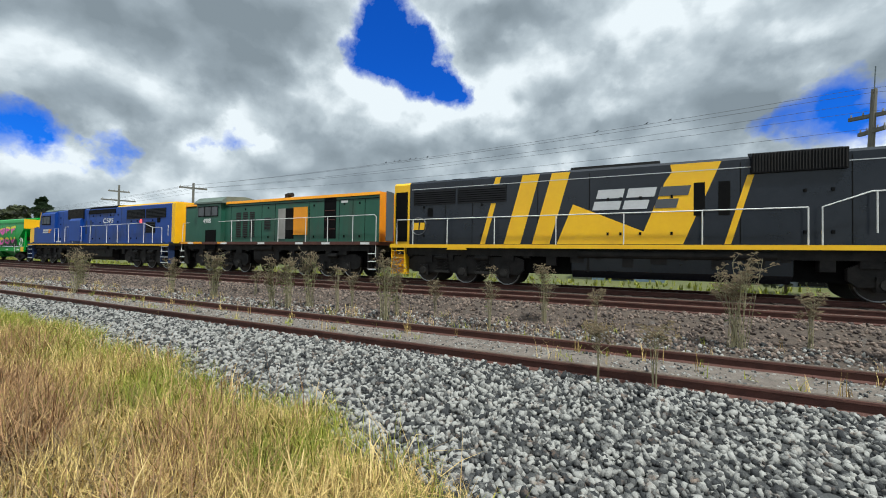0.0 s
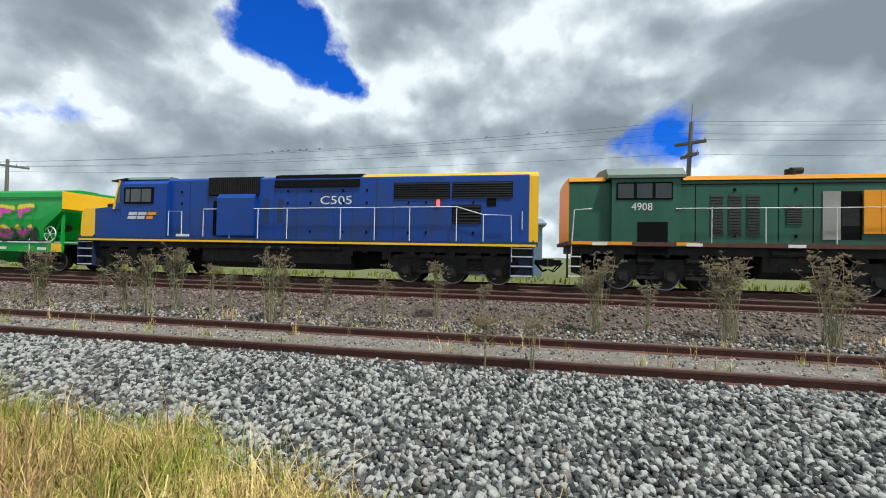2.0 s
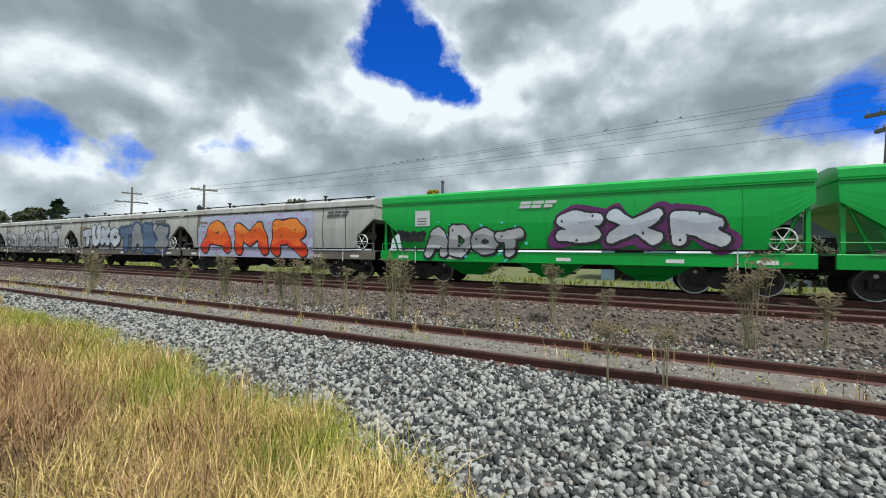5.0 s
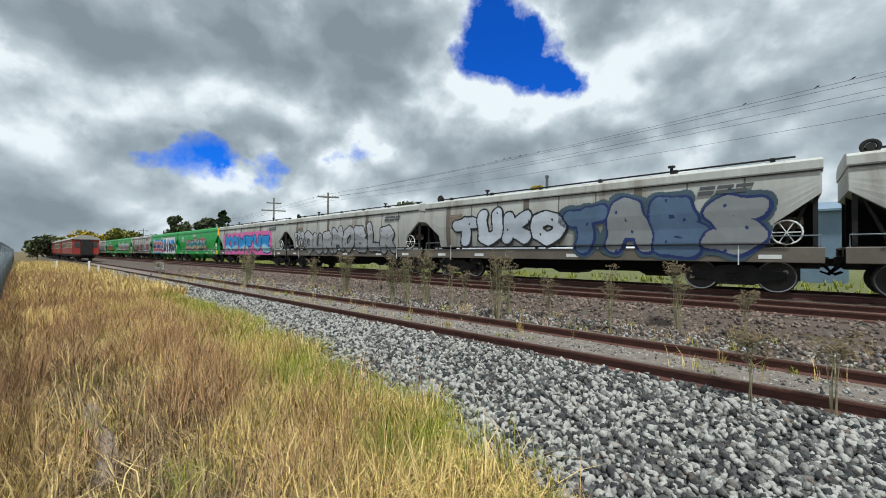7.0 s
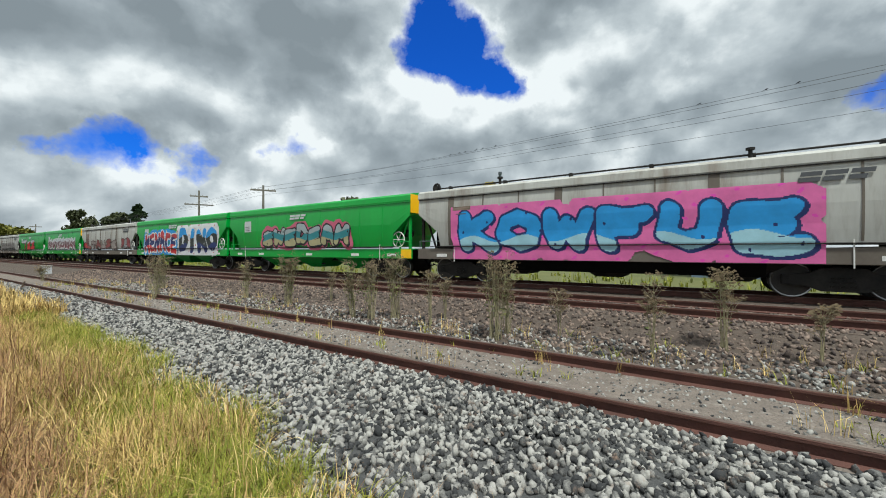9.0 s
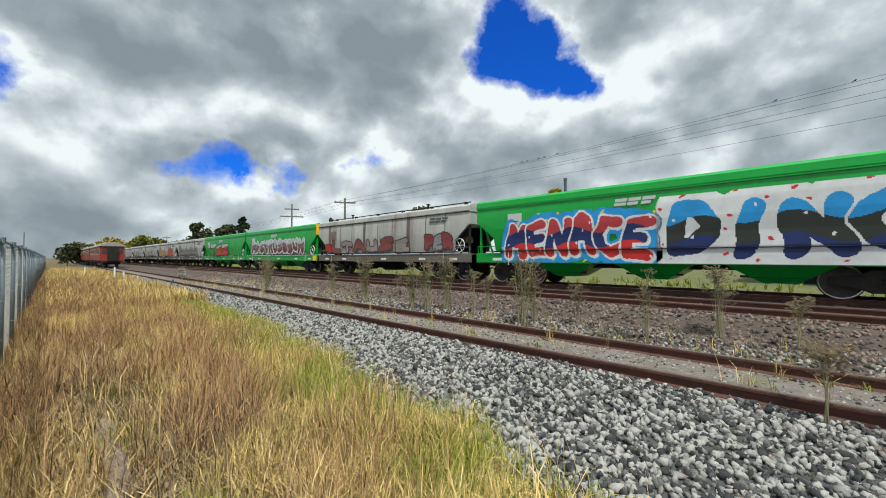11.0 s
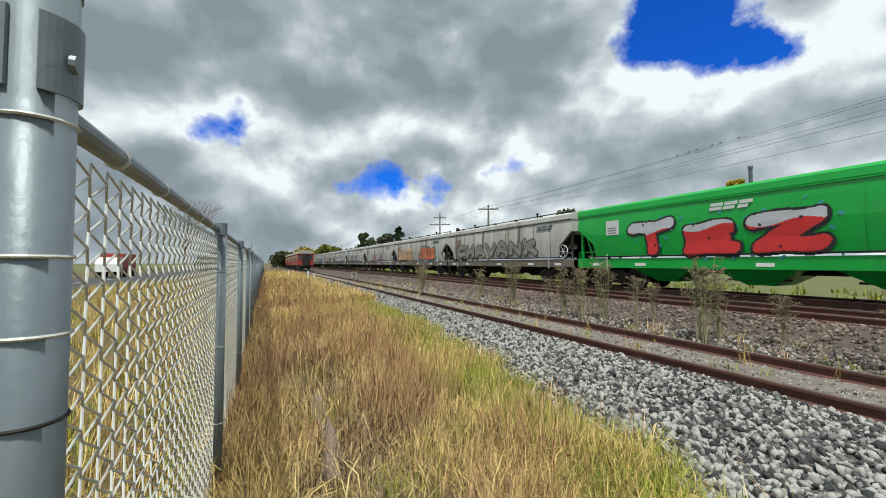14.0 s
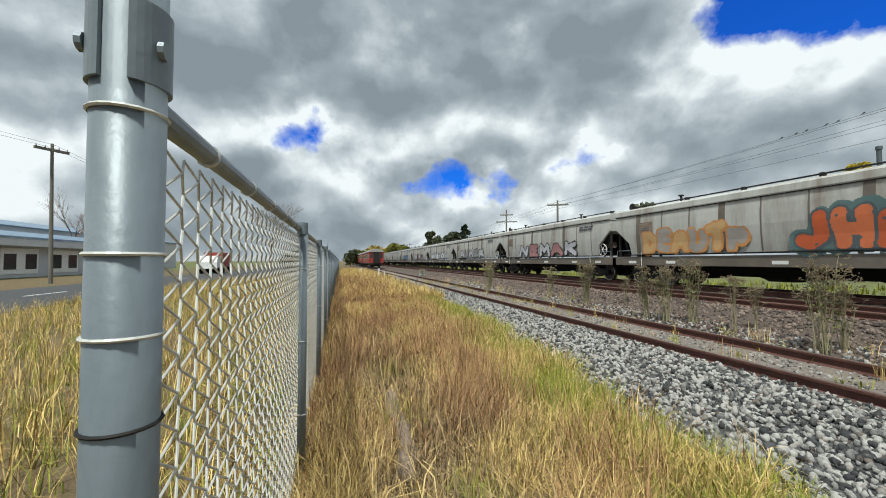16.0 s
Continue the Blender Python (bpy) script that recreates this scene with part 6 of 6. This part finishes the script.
def build_surroundings():
    build_ground()
    build_track("siding_track", 5.54, RAIL_SIDING, -190, 120, "rusty disused siding track on old sleepers", 0.012, (-34, 12))
    build_track("main_track", 10.8, RAIL_MAIN, -420, 160, "brown rusty main line track on timber sleepers", 0.365, (-24, 14))
    build_track("train_track", 14.85, RAIL_MAIN, -420, 160, "main line track under the passing train", 0.365, (-1, 1))
    stones("near_ballast", 52000, (-16, 7.5, 1.5, 5.46), 0.040, M["stone"], "crushed grey ballast stones beside the siding", 1, lambda x, y: y > grass_edge(x) - 0.25, 0.0)
    stones("far_ballast", 6500, (-45, -16, 4.0, 5.46), 0.046, M["stone"], "crushed grey ballast stones along the siding", 2, lambda x, y: y > grass_edge(x) - 0.2)
    stones("siding_ballast", 12000, (-30, 9, 5.65, 7.9), 0.026, M["stone"], "fine ballast and dirt between the siding rails", 3, lambda x, y: np.abs(y - 7.04) > 0.1, -0.012)
    stones("main_ballast", 19000, (-40, 13, 7.9, 10.75), 0.045, M["stone_brown"], "rust-stained ballast between the tracks", 4, None, -0.008)
    stones("rubble_strip", 4500, (-30, 12, 7.4, 8.9), 0.042, M["stone"], "grey stones at the foot of the ballast bank", 5)
    stones("track_ballast", 6000, (-40, 14, 10.9, 13.6), 0.036, M["stone_brown"], "dark ballast between the main line rails", 6)

    def by_log(x, y):
        return -6.2 < x < -2.2 and 0.1 < y < 0.95

    def near_grass(rng):
        x, y = rng.uniform(-17, 3.2), rng.uniform(-0.35, 4.2)
        e = grass_edge(x)
        n = noise.noise((x * 0.9, y * 1.1, 7))
        tall = (0.5 + 0.5 * min(1.0, max(0.0, (e - y) / 1.6))) * (1 + 0.6 * n) * (0.6 if by_log(x, y) else 1.0)
        thin = 0.45 if x < -4 and y < 2.2 else 1.0
        return x, y, (0.25 + 0.75 * (n > -0.08)) * thin if y < e - 0.5 else max(0.0, 0.5 - (y - e + 0.5) * 1.0) if y < e + 0.1 else 0.0, tall

    def red_grass(rng):
        x, y = -1 - 36 * rng.uniform() ** 1.4, rng.uniform(-0.36, 3.4)
        n = noise.noise((x * 0.8, y * 1.0, 3))
        return x, y, max(0.03, 1.0 - abs(y - 0.9) * 0.42) * (0.1 + 0.9 * (n > -0.05)) * (0.3 if by_log(x, y) else 1.0) * min(1.0, max(0.0, (-x - 1.5) / 4.5)) if y < grass_edge(x) - 0.25 else 0.0, 1 + 0.5 * n

    def far_grass(rng):
        x, y = -17 - 60 * rng.uniform() ** 1.6, rng.uniform(-0.1, 4.8)
        return x, y, 1.0 if y < grass_edge(x) else 0.0

    def green_patch(rng):
        x, y = rng.uniform(-17, 2), rng.uniform(0.4, 4.0)
        e = grass_edge(x)
        v = max(0.0, 1 - abs(y - e + 0.75) / 0.8) * (1.0 if -13 < x < -2.0 else 0.35) + (0.5 if noise.noise((x * 1.2, y * 1.2, 4)) > 0.2 else 0.0)
        return x, y, min(1.0, v) if y < e else 0.0

    def beyond_fence(rng):
        x, y = -0.9 - 38 * rng.uniform() ** 1.5, -0.5 - 10.1 * rng.uniform() ** 1.2
        return x, y, 0.9

    blades("dry_grass", 88000, near_grass, 0.34, M["straw"], "dry golden grass beside the track", 11, 0.0028, 1.45)
    blades("flattened_grass", 55000, near_grass, 0.3, M["straw"], "flattened tangle of dead grass", 21, 0.0028, 1.62)
    def stems(rng):
        x, y = rng.uniform(-11, 2.6), rng.uniform(-0.33, 3.6)
        return x, y, 1.0 if y < grass_edge(x) - 0.1 else 0.0, 1 + 0.4 * noise.noise((x, y, 9))

    def trodden(rng):
        x, y = -0.4 - 9 * rng.uniform() ** 1.3, rng.uniform(-0.3, 2.1)
        return x, y, max(0.0, 1 - abs(y - 0.75 - 0.25 * math.sin(x * 0.9)) / 1.1)
    blades("loose_grass_stems", 8000, stems, 0.42, M["straw_pale"], "pale loose grass stems lying every way", 31, 0.0042, 1.6)
    blades("trodden_grass", 22000, trodden, 0.34, M["straw_dead"], "grey-brown trodden dead grass along the path", 32, 0.0036, 1.75)
    blades("red_dry_grass", 56000, red_grass, 0.5, M["straw_red"], "taller reddish-brown dead grass along the fence", 12, 0.0026, 1.15)
    blades("far_dry_grass", 22000, far_grass, 0.46, M["straw"], "dry golden grass further along the fence", 13, 0.010, 0.5)
    blades("green_grass", 46000, green_patch, 0.30, M["grass_green"], "short yellow-green grass at the ballast's edge", 14, 0.003, 1.2)
    blades("roadside_grass", 40000, beyond_fence, 0.5, M["straw"], "tall dry grass behind the fence", 15, 0.0034, 0.55)
    blades("fence_corner_grass", 16000, lambda rng: (rng.uniform(-0.9, 5.0), rng.uniform(-4.5, -1.2), 1.0), 0.3, M["straw"], "dry grass on the bank by the fence corner", 35, 0.004, 0.7)
    blades("roadside_green_grass", 16000, beyond_fence, 0.42, M["grass_green"], "olive green grass behind the fence", 25, 0.0036, 0.6)

    def verge(rng):
        x, y = rng.uniform(-110, 60), rng.uniform(18.2, 30)
        return x, y, 0.8
    blades("verge_grass", 14000, verge, 0.45, M["grass_green"], "green verge beyond the train", 16, 0.02, 0.5)

    def track_weeds(rng):
        x, y = rng.uniform(-30, 9), rng.choice([5.9, 6.3, 6.9, 7.4, 8.0, 8.8]) + rng.normal(0, 0.15)
        return x, y, 0.5 if noise.noise((x * 0.8, y, 1)) > 0.05 else 0.02
    blades("track_weeds", 1500, track_weeds, 0.2, M["grass_green"], "small green weeds between the siding rails", 17, 0.005, 0.8)
    blades("track_stubble", 2200, track_weeds, 0.3, M["straw"], "thin dry stalks along the siding rails", 18, 0.003, 0.35)
    for i, (x, y, h, s, dry) in enumerate(WEEDS):
        weed(x, y, h, s, dry, 50 + i)
    lg = Build()
    rng = random.Random(3)
    rings = []
    for i in range(14):
        f = i / 13
        c = Vector((-3.5 - 1.75 * f, 0.44 + 0.1 * f + 0.03 * math.sin(5 * f), -0.02 + 0.07 * f))
        r = 0.085 * (1 - 0.2 * f) * (0.55 if i in (0, 13) else 1)
        rings.append([c + Vector((rng.uniform(-0.02, 0.02), math.cos(q) * r * rng.uniform(0.6, 1.3), math.sin(q) * r * rng.uniform(0.6, 1.25))) for q in (2 * math.pi * k / 11 for k in range(11))])
    lg.add([p for r in rings for p in r], [(i * 11 + k, i * 11 + (k + 1) % 11, i * 11 + 11 + (k + 1) % 11, i * 11 + 11 + k) for i in range(13) for k in range(11)] + [tuple(range(11)), tuple(range(143, 154))])
    tagged(part("log", lg, M["pale_timber"]), "bleached broken timber log lying in the dry grass", "log")
    build_fence()
    # overhead line beyond the train
    big = power_pole(12.1, 30, 11.6, [(10.1, 1.0, 50), (9.2, 0.75, 20)], "weathered timber power pole with crossarms", 0.2, 2.5, True)
    power_pole(-49.4, 30, 10.4, [(9.75, 1.5, -30)], "timber power pole with one crossarm", 0.2)
    power_pole(-72, 32.3, 12.0, [(11.0, 1.3, -24), (9.6, 2.1, -24)], "timber power pole with two crossarms", 0.2)
    power_pole(-150, 36, 11.0, [(10.2, 1.3, -14)], "distant timber power pole", 0.16)
    power_pole(-170, 30, 10.0, [(9.2, 1.3, -14)], "distant timber power pole", 0.16)
    for dz, dy in ((0.4, 0), (-0.2, -1.0), (-0.2, 0.9), (-1.1, -0.6), (-1.9, 0.2)):
        cable((-49.4, 30 + dy, 9.9 + dz * 0.4), (12.1, 30 + dy, 11.2 + dz), 0.55)
        cable((12.1, 30 + dy, 11.2 + dz), (70, 30 + dy, 10.9 + dz), 0.6)
        cable((-150, 36 + dy, 10.2), (-49.4, 30 + dy, 9.9 + dz * 0.4), 0.9)
    for x in (-20.4, -19.5, -18.9, -17.8, -17.2, -16.0, -2, 1.2, 2.6):
        bird(x, 30, 9.9 + 0.16 + (x + 49.4) / 61.5 * 1.3 - 0.55 * 4 * ((x + 49.4) / 61.5) * (1 - (x + 49.4) / 61.5) + 0.24 * (x + 49.4) / 61.5)
    tree("conifer", "dark green conifer behind the line", -136, 44.5, 16.6, 4.6, "leaf_dark", 1, 0.05, "cone", 5200, 0.75, 0.35)
    tree("gum_tree", "tall olive gum tree with a sparse crown", -142, 34, 11.8, 3.4, "leaf_gum", 2, 0.45, "round", 2200, 0.5)
    tree("gum_tree", "olive gum tree with a pale sparse crown", -140, 41, 12.4, 3.2, "leaf_gum", 3, 0.5, "round", 1900, 0.5)
    tree("autumn_tree", "yellow-green round tree at the end of the train", -160, 23.5, 7.6, 5.0, "leaf_olive", 4, 0.1, "round", 3000, 0.5)
    tree("autumn_tree", "bright yellow autumn tree in the distance", -190, 19, 7.0, 7.0, "leaf_yellow", 5, 0.1, "round", 3600, 0.6)
    tree("shrub_tree", "dark round tree showing above the wagons", -55, 50, 11.8, 2.6, "leaf_gum", 6, 0.3, "round", 1800, 0.45)
    tree("poplar", "orange-yellow poplar top above the wagons", -21.6, 40, 10.4, 0.9, "leaf_yellow", 7, 0.1, "column", 2200, 0.3)
    tree("shrub", "green roadside shrub beyond the train", 7.5, 26, 2.6, 1.8, "leaf_gum", 8, 0.05, "round", 1500, 0.2, 0.08)
    tree("shrub", "dark green distant shrub at the fence line", -120, 3.0, 4.2, 3.0, "leaf_gum", 9, 0.05, "round", 1500, 0.4, 0.1)
    tree("shrub", "olive distant shrub at the fence line", -150, 6.0, 4.5, 4.5, "leaf_olive", 10, 0.05, "round", 1500, 0.5, 0.1)
    ch = thing("chimney_pipe", "dark steel chimney pipe above the roofs", "chimney", at=pose(-20.3, 40, 0))
    part("pipe", Build().tube((0, 0, 0), (0, 0, 10.3), 0.16, 10), M["shed"], ch)
    part("cap", Build().tube((0, 0, 10.2), (0, 0, 10.45), 0.21, 10), M["shed"], ch)
    s = shed(9.5, 15.5, 34, 44, 4.6, "shed", "shed", "dark grey steel shed with a white sign", openings=((10.5, 13.2, 0, 3.2, "dark", "roller_door"),))
    sg = part("sign", Build().box(12.2, 14.6, 33.9, 33.95, 3.2, 4.6), M["white"], s, "white sign board")
    for i, x in enumerate((12.6, 13.2, 13.75)):
        part("sign_letter", Build().box(x, x + 0.35, 33.87, 33.9, 3.75, 4.15), M["red_paint"], sg)
    shed(-2.5, 2.6, 33, 42, 4.3, "blue_roof", "blue_roof", "grey-blue steel shed behind the track", openings=((-1.5, 0.5, 0, 2.6, "dark", "roller_door"),))
    for i in range(4):
        carriage(-76 - i * 20.2, 6.75 - i * 0.12, i == 0)
    # marker posts and a box by the siding
    for x, y, h in ((-40, 3.75, 0.85), (-38.2, 4.1, 0.55), (-52, 2.6, 0.7)):
        tagged(part("marker_post", Build().tube((x, y, -0.1), (x, y, h), 0.06, 8).tube((x, y, h), (x, y, h + 0.03), 0.06, 8, 0.03), M["white"]), "short white marker post in the dry grass", "post", "marker posts")
    cb = thing("cable_box", "small grey trackside cable box", "cable box", at=pose(-42, 8.6, ground_z(8.6)))
    part("cabinet", Build().box(-0.3, 0.3, -0.25, 0.25, 0, 0.55, c=0.03), M["cladding"], cb)
    part("lid", Build().box(-0.33, 0.33, -0.28, 0.28, 0.555, 0.61), M["roof_grey"], cb)
    dl = thing("derail_lever", "small pale steel point indicator beside the rail", "point lever", at=pose(-27, 5.0, 0.0))
    part("arm", Build().tube((0, 0, 0), (0.35, 0.1, 0.42), 0.035, 6), M["pale_timber"], dl)
    # road, building and poles behind the fence
    rd = Build().box(-400, 200, -19, -10.8, -0.26, -0.1)
    tagged(part("road", rd, M["asphalt"]), "grey asphalt road behind the fence", "road", kind="structure")
    for i in range(14):
        x = -90 + i * 9
        tagged(part("road_marking", Build().box(x, x + 3, -14.96, -14.84, -0.1, -0.094), M["white"]), "white dashed centre line", "road marking", kind="structure")
    shed(-120, -38, -66, -43, 6.3, "cladding", "blue_roof", "long low building with a blue-grey roof", "workshop", 2.2)
    w2 = shed(-88, -40, -40, -34, 4.2, "cladding", "blue_roof", "low pale building with white window bays", "roadside_building", 0.9)
    for x in (-84, -77, -70, -63, -56, -49):
        w = part("window", Build().box(x, x + 5.2, -33.99, -33.93, 0.2, 3.0), M["white"], w2)
        part("pane", Build().box(x + 0.3, x + 1.9, -33.94, -33.9, 0.7, 2.4), M["window"], w)
        part("pane", Build().box(x + 3.2, x + 4.8, -33.94, -33.9, 0.7, 2.4), M["window"], w)
    part("awning", Build().box(-87, -41, -34, -32.4, 3.2, 3.9), M["cladding"], w2)
    power_pole(-37.8, -22, 11.0, [(10.5, 1.1, 60)], "roadside timber power pole with a crossarm", 0.15, 1.5)
    power_pole(-100, -3.0, 6.2, [], "thin distant pole beyond the fence", 0.1)
    for dz in (0, -0.25):
        cable((-37.8, -22, 10.8 + dz), (-110, -24, 10.6 + dz), 0.7)
        cable((-37.8, -22, 10.8 + dz), (10, -30, 10.5 + dz), 0.8)
    bare_tree(-60, -9.6, 13.5, 1.1, 1)
    bare_tree(-75, -41.5, 15, 1.1, 2)
    tree("shrub", "dark roadside bush beyond the fence", -66, -7, 3.2, 2.2, "leaf_gum", 12, 0.05, "round", 1200, 0.25, 0.08)
    rc = thing("parked_truck", "dark red parked truck beyond the road", "truck", at=pose(-60, -17, -0.1))
    part("cargo_body", Build().box(-5, 0, -1.1, 1.1, 0.9, 2.9, c=0.05), M["red_car"], rc)
    part("truck_cab", Build().prism([(0.1, 0.7), (1.9, 0.7), (1.9, 1.6), (1.5, 2.4), (0.1, 2.4)], "y", -1.05, 1.05), M["white"], rc)
    for x in (-4, -1.2, 1.2):
        for s in (-1, 1):
            part("truck_wheel", Build().tube((x, s * 0.8, 0.45), (x, s * 1.1, 0.45), 0.45, 14), M["dark"], rc)


build_train()
build_surroundings()


# ---------------------------------------------------------------- what moves
SPEED = 13.2


def travel(t):
    """How far the train has gone; it gathers speed after eight seconds."""
    return SPEED * t + float(np.interp(t, [0, 7.9, 8.5, 8.8, 11.0, 12.0, 13.0, 16.0], [0, 0, 4.2, 5.2, 9.8, 10.7, 11.8, 13.1]))


def spin(wheel, r):
    """Turns a wheel as it rolls."""
    x, y, z = wheel.location
    rows = [(k * 0.05, pose(x, y, z, 0, math.degrees(travel(k * 0.05) / r) % 360, 0)) for k in range(321)]
    walk(wheel, rows)


def motions():
    for ob, q in VEHICLES[:7]:
        for c in ob.children:
            if c.name.startswith("wheel") and c.location.y < 0:
                spin(c, c.location.z)
    for ob, q in VEHICLES:
        walk(ob, [(t, pose(q + travel(t), TRAIN_Y, RAIL_MAIN)) for t in (0, 2, 4, 6, 7, 7.5, 8.0, 8.25, 8.5, 8.75, 9.5, 10.3, 11, 12, 13, 14, 16)])


motions()
